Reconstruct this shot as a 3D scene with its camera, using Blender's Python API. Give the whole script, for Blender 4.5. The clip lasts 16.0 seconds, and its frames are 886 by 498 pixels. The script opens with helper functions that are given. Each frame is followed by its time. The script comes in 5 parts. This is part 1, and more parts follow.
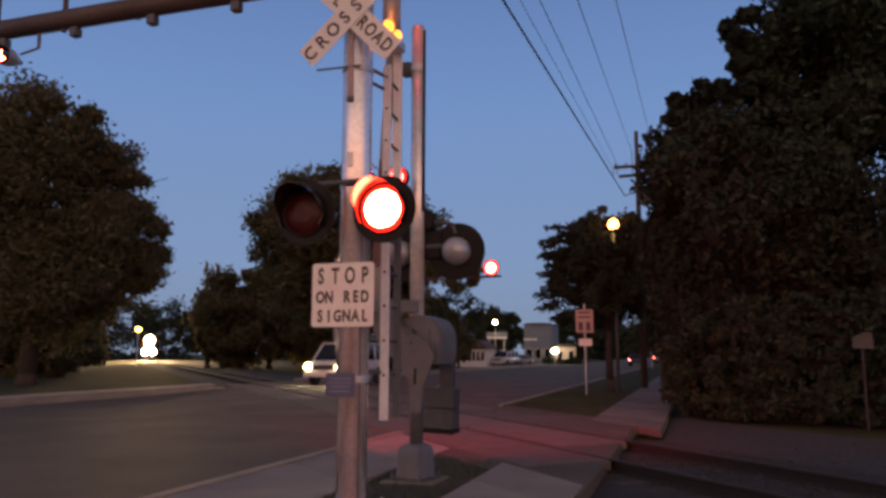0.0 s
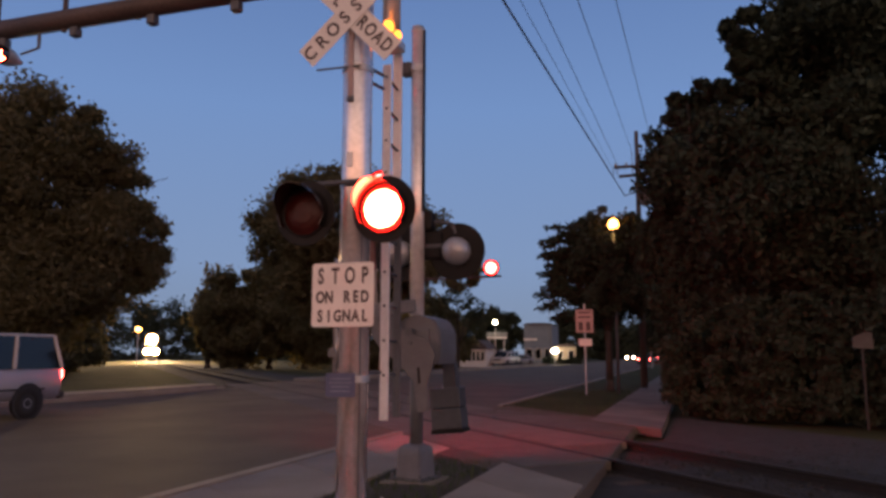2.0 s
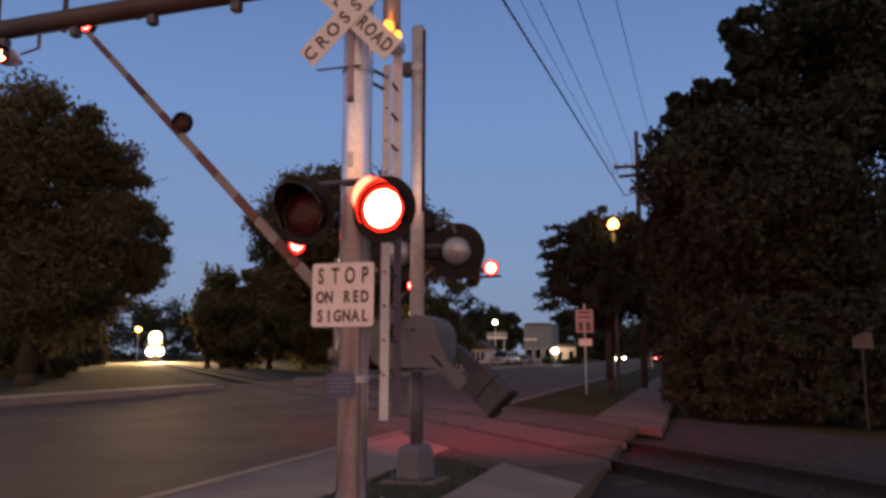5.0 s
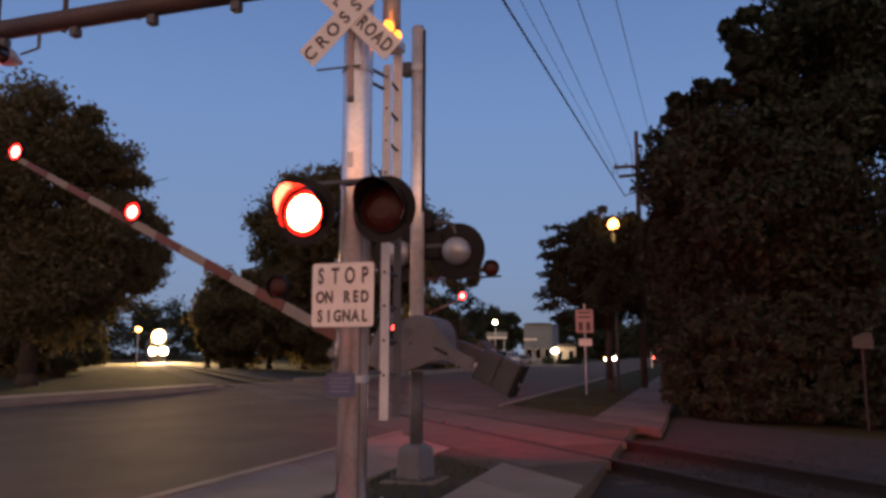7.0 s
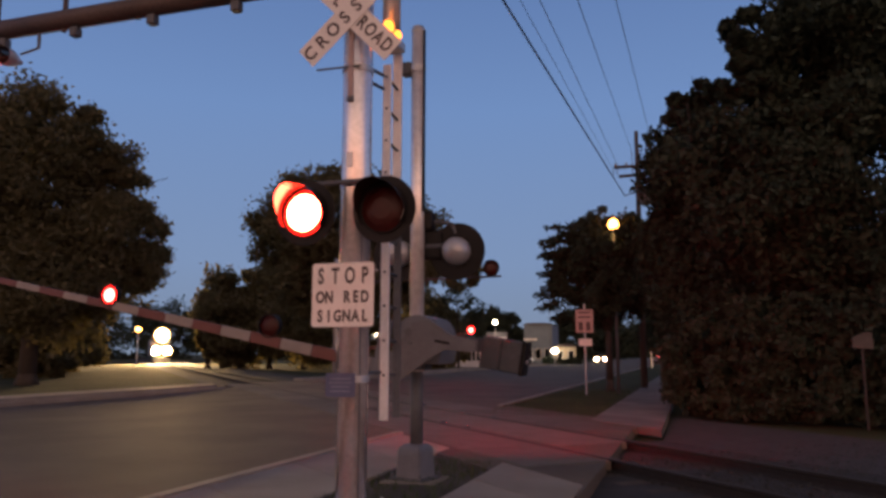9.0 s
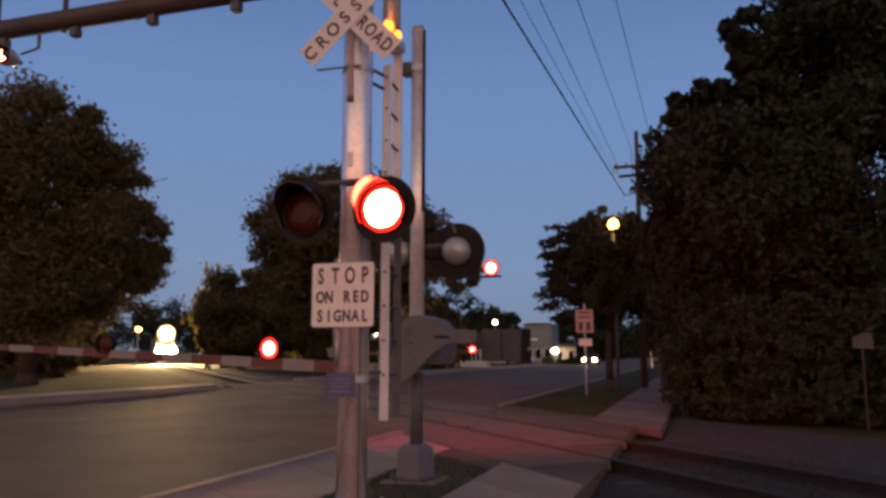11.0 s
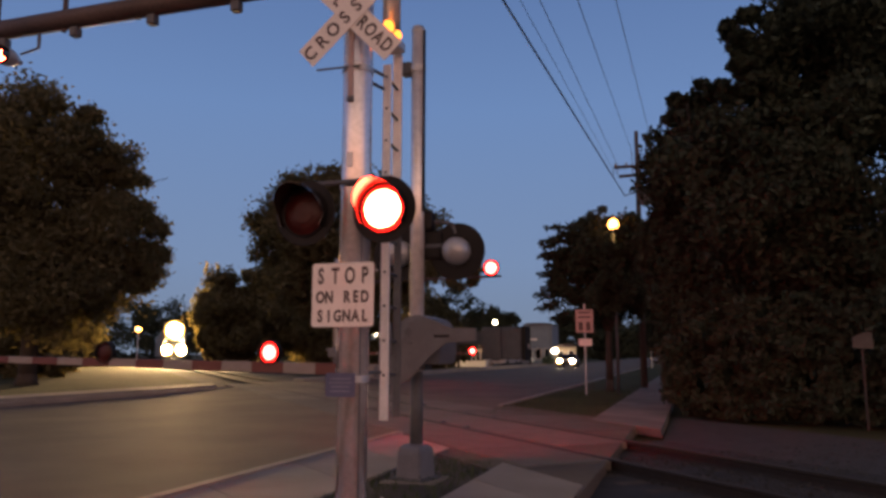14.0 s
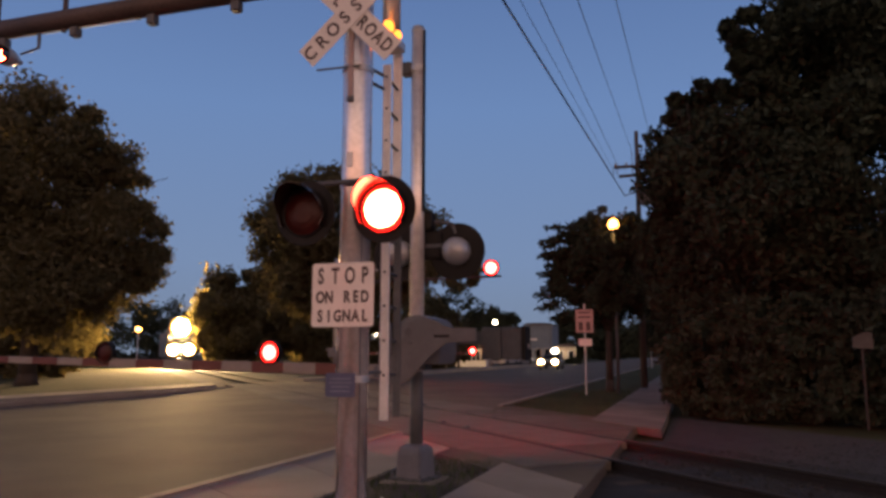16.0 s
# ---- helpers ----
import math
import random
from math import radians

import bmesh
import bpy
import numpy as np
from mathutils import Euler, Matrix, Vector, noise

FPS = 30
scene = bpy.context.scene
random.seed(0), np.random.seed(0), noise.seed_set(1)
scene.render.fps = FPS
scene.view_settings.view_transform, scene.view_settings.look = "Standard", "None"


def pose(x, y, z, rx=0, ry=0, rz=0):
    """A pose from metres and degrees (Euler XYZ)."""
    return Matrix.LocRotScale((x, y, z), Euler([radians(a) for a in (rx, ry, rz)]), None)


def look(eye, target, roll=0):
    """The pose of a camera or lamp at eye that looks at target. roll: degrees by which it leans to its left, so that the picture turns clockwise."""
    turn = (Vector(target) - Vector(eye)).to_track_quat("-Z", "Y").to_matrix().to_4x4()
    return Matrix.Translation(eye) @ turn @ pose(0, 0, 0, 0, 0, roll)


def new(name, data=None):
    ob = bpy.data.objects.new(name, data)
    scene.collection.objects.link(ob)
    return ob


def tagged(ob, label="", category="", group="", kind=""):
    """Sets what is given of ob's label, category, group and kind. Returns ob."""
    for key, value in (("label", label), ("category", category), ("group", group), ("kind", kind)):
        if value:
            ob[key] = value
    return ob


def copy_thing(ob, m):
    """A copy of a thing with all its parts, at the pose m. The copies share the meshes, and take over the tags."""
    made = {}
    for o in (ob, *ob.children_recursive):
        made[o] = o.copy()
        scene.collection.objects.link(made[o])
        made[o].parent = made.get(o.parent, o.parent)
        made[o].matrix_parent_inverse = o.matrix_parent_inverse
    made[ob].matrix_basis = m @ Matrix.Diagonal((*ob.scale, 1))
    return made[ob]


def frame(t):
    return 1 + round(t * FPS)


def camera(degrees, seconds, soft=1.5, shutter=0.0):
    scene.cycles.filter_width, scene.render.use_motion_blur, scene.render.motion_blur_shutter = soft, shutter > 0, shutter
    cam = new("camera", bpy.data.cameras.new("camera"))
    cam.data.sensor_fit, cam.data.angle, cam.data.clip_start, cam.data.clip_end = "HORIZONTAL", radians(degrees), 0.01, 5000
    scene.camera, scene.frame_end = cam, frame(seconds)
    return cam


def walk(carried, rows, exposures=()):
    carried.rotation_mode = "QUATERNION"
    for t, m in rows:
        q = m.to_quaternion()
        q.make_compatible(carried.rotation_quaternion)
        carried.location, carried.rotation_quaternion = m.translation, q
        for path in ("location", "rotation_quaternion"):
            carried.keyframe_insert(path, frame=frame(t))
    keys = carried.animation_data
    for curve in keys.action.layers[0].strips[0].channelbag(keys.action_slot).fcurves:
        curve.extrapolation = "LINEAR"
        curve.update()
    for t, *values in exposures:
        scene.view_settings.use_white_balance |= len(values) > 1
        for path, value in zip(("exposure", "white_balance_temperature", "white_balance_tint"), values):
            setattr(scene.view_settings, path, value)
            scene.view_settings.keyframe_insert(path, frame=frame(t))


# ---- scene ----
cam = camera(62.185, 16.0, soft=3.2)
CAM = pose(0, 0, 1.45, 98.15, 0, 18.65)
walk(cam, [(0.0, CAM), (16.0, CAM)], exposures=[(0.0, -0.06), (8.0, -0.12), (16.0, -0.27)])

# ---------- world and lights ----------
world = bpy.data.worlds.new("dusk")
scene.world = world
world.use_nodes = True
wn, wl = world.node_tree.nodes, world.node_tree.links
wn.clear()
w_out = wn.new("ShaderNodeOutputWorld")
w_bg = wn.new("ShaderNodeBackground")
w_tc = wn.new("ShaderNodeTexCoord")
w_sep = wn.new("ShaderNodeSeparateXYZ")
wl.new(w_tc.outputs["Generated"], w_sep.inputs[0])


def sky_ramp(stops):
    node = wn.new("ShaderNodeValToRGB")
    ramp = node.color_ramp
    ramp.elements[0].position, ramp.elements[0].color = stops[0][0], (*stops[0][1], 1)
    ramp.elements[1].position, ramp.elements[1].color = stops[-1][0], (*stops[-1][1], 1)
    for at, col in stops[1:-1]:
        ramp.elements.new(at).color = (*col, 1)
    wl.new(w_sep.outputs["Z"], node.inputs[0])
    return node


# eastern dusk sky ahead, afterglow of the set sun in the west behind
east = sky_ramp(((0.0, (0.232, 0.290, 0.400)), (0.12, (0.226, 0.324, 0.532)), (0.32, (0.180, 0.300, 0.578)), (0.48, (0.128, 0.224, 0.478)), (0.75, (0.080, 0.090, 0.150))))
west = sky_ramp(((0.0, (2.15, 1.04, 0.68)), (0.15, (1.68, 0.85, 0.60)), (0.35, (1.25, 0.79, 0.65)), (0.52, (0.80, 0.57, 0.50)), (0.80, (0.26, 0.235, 0.25))))
w_dot = wn.new("ShaderNodeVectorMath")
w_dot.operation = "DOT_PRODUCT"
w_dot.inputs[1].default_value = (0.25, -0.97, 0.0)
wl.new(w_tc.outputs["Generated"], w_dot.inputs[0])
w_side = wn.new("ShaderNodeMapRange")
w_side.interpolation_type = "SMOOTHSTEP"
w_side.inputs[1].default_value, w_side.inputs[2].default_value = 0.0, 0.85
wl.new(w_dot.outputs["Value"], w_side.inputs[0])
w_mix = wn.new("ShaderNodeMix")
w_mix.data_type = "RGBA"
wl.new(w_side.outputs[0], w_mix.inputs["Factor"])
wl.new(east.outputs[0], w_mix.inputs["A"])
wl.new(west.outputs[0], w_mix.inputs["B"])
wl.new(w_mix.outputs["Result"], w_bg.inputs[0])
wl.new(w_bg.outputs[0], w_out.inputs[0])
w_bg.inputs[1].default_value = 1.0


def street_light_source(name, at, target, power, colour, spot=120, size=0.25):
    data = bpy.data.lights.new(name, "SPOT")
    data.energy, data.color, data.spot_size, data.spot_blend, data.shadow_soft_size = power, colour, radians(spot), 0.6, size
    ob = new(name, data)
    ob.matrix_world = look(at, target)
    return ob


SODIUM = (1.0, 0.55, 0.22)
street_light_source("street_light_glow", (-2.56, 26.9, 5.9), (-2.9, 26.6, 0.0), 90, SODIUM, 150)

# ---------- materials ----------


def material(name, base, rough=0.6, metal=0.0, scale=8.0, vary=0.25, bump=0.15, fine=60.0, random_object=0.0, random_island=0.0, spec=0.5):
    """Principled surface with two scales of colour change and a fine relief."""
    m = bpy.data.materials.new(name)
    m.use_nodes = True
    n, l = m.node_tree.nodes, m.node_tree.links
    p = n["Principled BSDF"]
    tc = n.new("ShaderNodeTexCoord")
    big, small = n.new("ShaderNodeTexNoise"), n.new("ShaderNodeTexNoise")
    big.inputs["Scale"].default_value, small.inputs["Scale"].default_value = scale, fine
    big.inputs["Detail"].default_value = small.inputs["Detail"].default_value = 5
    l.new(tc.outputs["Object"], big.inputs["Vector"])
    l.new(tc.outputs["Object"], small.inputs["Vector"])
    add = n.new("ShaderNodeMath")
    add.operation = "ADD"
    l.new(big.outputs[0], add.inputs[0])
    l.new(small.outputs[0], add.inputs[1])
    rng = n.new("ShaderNodeMapRange")
    rng.inputs[1].default_value, rng.inputs[2].default_value = 0.6, 1.4
    rng.inputs[3].default_value, rng.inputs[4].default_value = 1 - vary, 1 + vary
    l.new(add.outputs[0], rng.inputs[0])
    mul = n.new("ShaderNodeVectorMath")
    mul.operation = "SCALE"
    mul.inputs[0].default_value = base
    last = rng.outputs[0]
    for amount, node, socket in ((random_object, "ShaderNodeObjectInfo", "Random"), (random_island, "ShaderNodeNewGeometry", "Random Per Island")):
        if amount:
            src = n.new(node)
            r2 = n.new("ShaderNodeMapRange")
            r2.inputs[3].default_value, r2.inputs[4].default_value = 1 - amount, 1 + amount
            l.new(src.outputs[socket], r2.inputs[0])
            mm = n.new("ShaderNodeMath")
            mm.operation = "MULTIPLY"
            l.new(last, mm.inputs[0])
            l.new(r2.outputs[0], mm.inputs[1])
            last = mm.outputs[0]
    l.new(last, mul.inputs["Scale"])
    l.new(mul.outputs[0], p.inputs["Base Color"])
    p.inputs["Roughness"].default_value, p.inputs["Metallic"].default_value = rough, metal
    p.inputs["Specular IOR Level"].default_value = spec
    if bump:
        b = n.new("ShaderNodeBump")
        b.inputs["Strength"].default_value, b.inputs["Distance"].default_value = bump, 0.02
        l.new(small.outputs[0], b.inputs["Height"])
        l.new(b.outputs[0], p.inputs["Normal"])
    return m


def glow(name, colour, strength):
    m = bpy.data.materials.new(name)
    m.use_nodes = True
    n, l = m.node_tree.nodes, m.node_tree.links
    n.clear()
    out, em = n.new("ShaderNodeOutputMaterial"), n.new("ShaderNodeEmission")
    em.inputs[0].default_value, em.inputs[1].default_value = (*colour, 1), strength
    l.new(em.outputs[0], out.inputs[0])
    return m


ASPHALT = material("asphalt", (0.118, 0.094, 0.076), 0.84, scale=0.5, vary=0.45, bump=0.6, fine=45, spec=0.26)
LOT = material("lot_asphalt", (0.028, 0.028, 0.030), 0.8, scale=0.8, vary=0.4, bump=0.6, fine=45)
CONCRETE = material("concrete", (0.27, 0.23, 0.19), 0.8, scale=1.2, vary=0.3, bump=0.35, fine=50, random_object=0.12)
DARK_CONCRETE = material("dark_concrete", (0.165, 0.148, 0.138), 0.85, scale=1.0, vary=0.4, bump=0.35, fine=50, random_object=0.15)
DIRT = material("dirt", (0.060, 0.048, 0.038), 0.95, scale=2.0, vary=0.45, bump=0.8, fine=35)
GRASS = material("grass", (0.062, 0.064, 0.032), 0.95, scale=0.35, vary=0.5, bump=1.0, fine=30, spec=0.1)
BLADE = material("grass_blade", (0.060, 0.080, 0.030), 0.8, scale=0.8, vary=0.4, bump=0, fine=20, random_island=0.4, spec=0.1)
GRAVEL = material("gravel", (0.042, 0.041, 0.041), 0.95, scale=3, vary=0.4, bump=1.0, fine=28, random_island=0.35)
RUBBER = material("crossing_panel_rubber", (0.112, 0.092, 0.075), 0.75, scale=3, vary=0.3, bump=0.4, random_object=0.25)
GALV = material("galvanized_steel", (0.52, 0.52, 0.53), 0.42, 0.55, scale=5, vary=0.18, bump=0.06, fine=35)
LADDERPAINT = material("white_ladder_paint", (0.84, 0.81, 0.81), 0.45, scale=4, vary=0.16, bump=0.03, fine=25)
GATEMAST = material("pale_gate_mast_paint", (0.92, 0.86, 0.84), 0.26, 0.50, scale=2.6, vary=0.24, bump=0.015, fine=14)
ALU = material("white_painted_steel", (0.86, 0.79, 0.78), 0.25, 0.70, scale=3, vary=0.22, bump=0.03, fine=22)
GREYBOX = material("grey_painted_cast_iron", (0.145, 0.152, 0.175), 0.5, 0.1, scale=5, vary=0.25, bump=0.1)
DARKIRON = material("dark_iron", (0.10, 0.104, 0.116), 0.6, 0.2, scale=6, vary=0.3, bump=0.2)
BLACK = material("matt_black_paint", (0.013, 0.011, 0.011), 0.6, scale=6, vary=0.3, bump=0.08, spec=0.25)
VISOR = material("glossy_black_visor_paint", (0.012, 0.009, 0.009), 0.17, scale=9, vary=0.35, bump=0.03, spec=1.0)
SIGNWHITE = material("white_sign_sheeting", (0.78, 0.75, 0.73), 0.4, scale=5, vary=0.12, bump=0.03, fine=80)
# White sheeting with the red light on it tinted into the base colour.
SIGNPINK = material("red_tinted_white_sign", (0.42, 0.30, 0.30), 0.45, scale=5, vary=0.12, bump=0.03)
INK = material("faded_black_sign_ink", (0.075, 0.055, 0.057), 0.5, scale=8, vary=0.3, bump=0)
BLUE = material("faded_blue_sign_sheeting", (0.070, 0.085, 0.175), 0.4, scale=6, vary=0.15, bump=0.03)
RAIL = material("rusty_rail_steel", (0.022, 0.019, 0.018), 0.85, 0.1, scale=8, vary=0.35, bump=0.2)
RAILTOP = material("dull_rail_head", (0.045, 0.042, 0.040), 0.65, 0.3, scale=6, vary=0.15, bump=0.02)
# Mirror-like steel for small parts added to catch headlight glints.
GLINT_STEEL = material("polished_glint_steel", (0.45, 0.43, 0.41), 0.2, 0.95, scale=6, vary=0.15, bump=0.02)
SLEEPER = material("sleeper_wood", (0.075, 0.058, 0.045), 0.9, scale=4, vary=0.4, bump=0.5, random_object=0.3)
LEAF = material("dark_leaf", (0.034, 0.046, 0.033), 0.9, scale=0.5, vary=0.35, bump=0, fine=9, random_island=0.2, spec=0.1)
# Paler, warmer copy of dark_leaf: headlight haze put into the colour.
LEAF_PALE = material("hazed_pale_leaf", (0.120, 0.112, 0.070), 0.75, scale=0.5, vary=0.35, bump=0, fine=9, random_island=0.45, spec=0.2)
LEVER = material("pale_grey_lever_paint", (0.125, 0.125, 0.140), 0.5, 0.1, scale=5, vary=0.25, bump=0.1)
WEIGHTIRON = material("blue_grey_cast_iron", (0.066, 0.074, 0.088), 0.6, 0.1, scale=6, vary=0.35, bump=0.25)


def let_light_through(m, colour, share):
    """Thin leaves: part of the light passes to the other side."""
    n, l = m.node_tree.nodes, m.node_tree.links
    thin, mixed = n.new("ShaderNodeBsdfTranslucent"), n.new("ShaderNodeMixShader")
    thin.inputs[0].default_value = (*colour, 1)
    mixed.inputs[0].default_value = share
    l.new(n["Principled BSDF"].outputs[0], mixed.inputs[1])
    l.new(thin.outputs[0], mixed.inputs[2])
    l.new(mixed.outputs[0], n["Material Output"].inputs[0])


let_light_through(LEAF_PALE, (0.16, 0.13, 0.045), 0.5)
SLATEWALL = material("blue_grey_siding", (0.15, 0.19, 0.24), 0.75, scale=0.8, vary=0.15, bump=0.1)
GREYBOARD = material("dull_grey_board", (0.17, 0.18, 0.20), 0.7, scale=2, vary=0.25, bump=0.05)
BARK = material("bark", (0.048, 0.040, 0.034), 0.95, scale=4, vary=0.35, bump=0.9, fine=24)
POLEWOOD = material("pole_wood", (0.062, 0.050, 0.042), 0.9, scale=5, vary=0.3, bump=0.4)
CABLE = material("cable", (0.02, 0.02, 0.022), 0.7, scale=5, vary=0.2, bump=0)
REDTAPE = material("red_reflective_tape", (0.12, 0.032, 0.030), 0.4, scale=6, vary=0.2, bump=0.03)
WHITETAPE = material("white_reflective_tape", (0.25, 0.22, 0.21), 0.5, scale=6, vary=0.2, bump=0.03)
VANPAINT = material("white_van_paint", (0.52, 0.50, 0.51), 0.3, scale=2, vary=0.08, bump=0.01)
DARKPAINT = material("dark_car_paint", (0.05, 0.055, 0.07), 0.3, scale=2, vary=0.1, bump=0.01)
SILVERPAINT = material("silver_car_paint", (0.42, 0.43, 0.45), 0.3, 0.3, scale=2, vary=0.1, bump=0.01)
TYRE = material("tyre_rubber", (0.02, 0.02, 0.02), 0.85, scale=8, vary=0.2, bump=0.1)
RIM = material("wheel_rim", (0.40, 0.40, 0.41), 0.35, 0.8, scale=8, vary=0.15, bump=0.02)
TRIM = material("dark_plastic_trim", (0.03, 0.03, 0.032), 0.6, scale=8, vary=0.2, bump=0.05)
CARGLASS = material("tinted_car_glass", (0.012, 0.013, 0.015), 0.06, scale=3, vary=0.1, bump=0)
LOCOPAINT = material("locomotive_paint", (0.09, 0.085, 0.08), 0.5, 0.1, scale=1, vary=0.25, bump=0.05)
WALLPAINT = material("white_siding", (0.78, 0.77, 0.77), 0.7, scale=0.8, vary=0.12, bump=0.1)
WALLTAN = material("tan_render", (0.55, 0.47, 0.36), 0.75, scale=0.8, vary=0.15, bump=0.15)
ROOFING = material("dark_shingle", (0.09, 0.07, 0.07), 0.9, scale=2, vary=0.3, bump=0.4)
# Dark brown: the overhead arm's underside shadow is put into the steel colour.
SHADED_TUBE = material("shaded_brown_steel", (0.088, 0.064, 0.060), 0.6, 0.2, scale=2.5, vary=0.4, bump=0.12, fine=30)
STAINED = material("stained_pink_grey_paint", (0.36, 0.26, 0.25), 0.5, 0.2, scale=3, vary=0.3, bump=0.05)
BARPAINT = material("faded_print", (0.14, 0.16, 0.25), 0.5, scale=6, vary=0.3, bump=0.02)
OLDBOARD = material("weathered_board", (0.070, 0.074, 0.076), 0.8, scale=5, vary=0.3, bump=0.2)
REDLENS_OFF = material("unlit_red_lens", (0.045, 0.007, 0.006), 0.30, spec=0.25, scale=20, vary=0.3, bump=0.2, fine=120)
HOUSING = material("aluminium_lamp_housing", (0.46, 0.46, 0.48), 0.38, 0.4, scale=8, vary=0.2, bump=0.05)
RED_ON = glow("lit_red_lens", (1.0, 0.030, 0.013), 320)
RED_WIDE = glow("lit_red_wide_lens", (1.0, 0.014, 0.008), 2900)
RED_ARM = glow("lit_red_arm_lens", (1.0, 0.022, 0.018), 80)
HEADLIGHT = glow("lit_headlight", (1.0, 0.74, 0.42), 150)
# Red bloom of an overexposed lamp, painted as the lens's outer ring.
RED_HALO = glow("red_halo_rim", (1.0, 0.012, 0.008), 5)
# Emission for rings that paint glare round headlights.
WARM_HALO = glow("warm_halo_glow", (1.0, 0.50, 0.10), 4)
TAIL = glow("lit_tail_light", (1.0, 0.06, 0.05), 40)
TRAINLIGHT = glow("lit_train_headlight", (1.0, 0.62, 0.27), 4200)
# Emission for painted street-light glints at the ladder top.
GLINT_AMBER = glow("amber_glint_glow", (1.0, 0.24, 0.03), 5)
SODIUM_BOWL = glow("lit_sodium_bowl", (1.0, 0.34, 0.07), 22)
LAMPWHITE = glow("lit_white_lamp", (1.0, 0.84, 0.56), 45)
WARMWINDOW = glow("lit_warm_window", (1.0, 0.72, 0.40), 1.6)

# ---------- mesh helpers ----------


def thing(name, label, category, at=(0, 0, 0), turn=0.0, group="", kind=""):
    ob = new(name)
    ob.empty_display_size = 0.1
    ob.matrix_basis = pose(*at, 0, 0, turn)
    return tagged(ob, label, category, group, kind)


def mesh_of(name, bm, mat, smooth=False):
    me = bpy.data.meshes.new(name)
    bm.to_mesh(me)
    bm.free()
    me.materials.append(mat)
    if smooth:
        me.polygons.foreach_set("use_smooth", [True] * len(me.polygons))
    return me


def part(name, bm, mat, parent, label="", smooth=False, m=None):
    ob = new(name, mesh_of(name, bm, mat, smooth))
    ob.parent = parent
    if m is not None:
        ob.matrix_basis = m
    return tagged(ob, label)


def single(name, bm, mat, label, category, group="", kind="", smooth=False, m=None):
    ob = part(name, bm, mat, None, "", smooth, m)
    return tagged(ob, label, category, group, kind)


def box(c, s, m=None, bevel=0.0, bm=None):
    bm = bm or bmesh.new()
    mat = Matrix.Translation(c) @ (m or Matrix()) @ Matrix.Diagonal((*s, 1))
    made = bmesh.ops.create_cube(bm, size=1, matrix=mat)["verts"]
    if bevel:
        edges = list({e for v in made for e in v.link_edges})
        bmesh.ops.bevel(bm, geom=edges, offset=bevel, segments=2, affect="EDGES", profile=0.5)
    return bm


def tube(a, b, r0, r1=None, seg=16, bm=None, caps=True):
    bm = bm or bmesh.new()
    a, b = Vector(a), Vector(b)
    d = b - a
    mat = Matrix.Translation((a + b) / 2) @ d.to_track_quat("Z", "Y").to_matrix().to_4x4()
    bmesh.ops.create_cone(bm, cap_ends=caps, segments=seg, radius1=r0, radius2=r0 if r1 is None else r1, depth=d.length, matrix=mat)
    return bm


def lathe(profile, seg=28, m=None, bm=None):
    """Turn (radius, height) points round z."""
    bm = bm or bmesh.new()
    m = m or Matrix()
    rings = []
    for r, z in profile:
        if r < 1e-6:
            rings.append([bm.verts.new(m @ Vector((0, 0, z)))])
        else:
            rings.append([bm.verts.new(m @ Vector((r * math.cos(2 * math.pi * k / seg), r * math.sin(2 * math.pi * k / seg), z))) for k in range(seg)])
    for a, b in zip(rings, rings[1:]):
        for k in range(seg):
            q = [a[k % len(a)], a[(k + 1) % len(a)], b[(k + 1) % len(b)], b[k % len(b)]]
            q = list(dict.fromkeys(q))
            if len(q) > 2:
                bm.faces.new(q)
    bmesh.ops.recalc_face_normals(bm, faces=bm.faces[:])
    return bm


def prism(outline, y0, y1, m=None, bm=None, shrink=None):
    """Extrude an outline of (x, z) points from y0 to y1. shrink: (x, z) scale of the far end."""
    bm = bm or bmesh.new()
    m = m or Matrix()
    a = [bm.verts.new(m @ Vector((x, y0, z))) for x, z in outline]
    b = [bm.verts.new(m @ Vector((x, y1, z))) for x, z in outline]
    n = len(a)
    bm.faces.new(a[::-1])
    bm.faces.new(b)
    for k in range(n):
        bm.faces.new((a[k], a[(k + 1) % n], b[(k + 1) % n], b[k]))
    bmesh.ops.recalc_face_normals(bm, faces=bm.faces[:])
    return bm


def lettering(text, size, mat, parent, m, pitch, bold=0.0, narrow=1.0):
    """Raised capitals at an even pitch, centred on m, each letter a piece of its own."""
    for k, ch in enumerate(text):
        if ch == " ":
            continue
        cu = bpy.data.curves.new("letter", "FONT")
        cu.body, cu.size, cu.align_x, cu.align_y, cu.extrude, cu.offset = ch, size, "CENTER", "CENTER", 0.001, bold
        tmp = bpy.data.objects.new("letter", cu)
        me = bpy.data.meshes.new_from_object(tmp)
        bpy.data.objects.remove(tmp)
        me.name = "letter"
        me.transform(Matrix.Diagonal((narrow, 1, 1, 1)))
        me.materials.clear()
        me.materials.append(mat)
        ob = new("letter", me)
        ob.parent = parent
        ob.matrix_basis = m @ Matrix.Translation(((k - (len(text) - 1) / 2) * pitch, 0, 0))


FACE = Matrix.Rotation(math.pi / 2, 4, "X")  # text and discs that lie in xy turned to face -y
BACKFACE = Matrix.Rotation(-math.pi / 2, 4, "X")

# ---------- ground, road, pavement, track ----------
KERB_R, KERB_L = -5.0, -18.2
ALONG = Vector((-0.675, 0.738, 0)).normalized()   # towards the train
ACROSS = Vector((0.738, 0.675, 0)).normalized()
MID = 6.75                                        # ACROSS distance of the track's centre


def track_point(s, n, z=0.0):
    p = ALONG * s + ACROSS * (MID + n)
    return Vector((p.x, p.y, z))


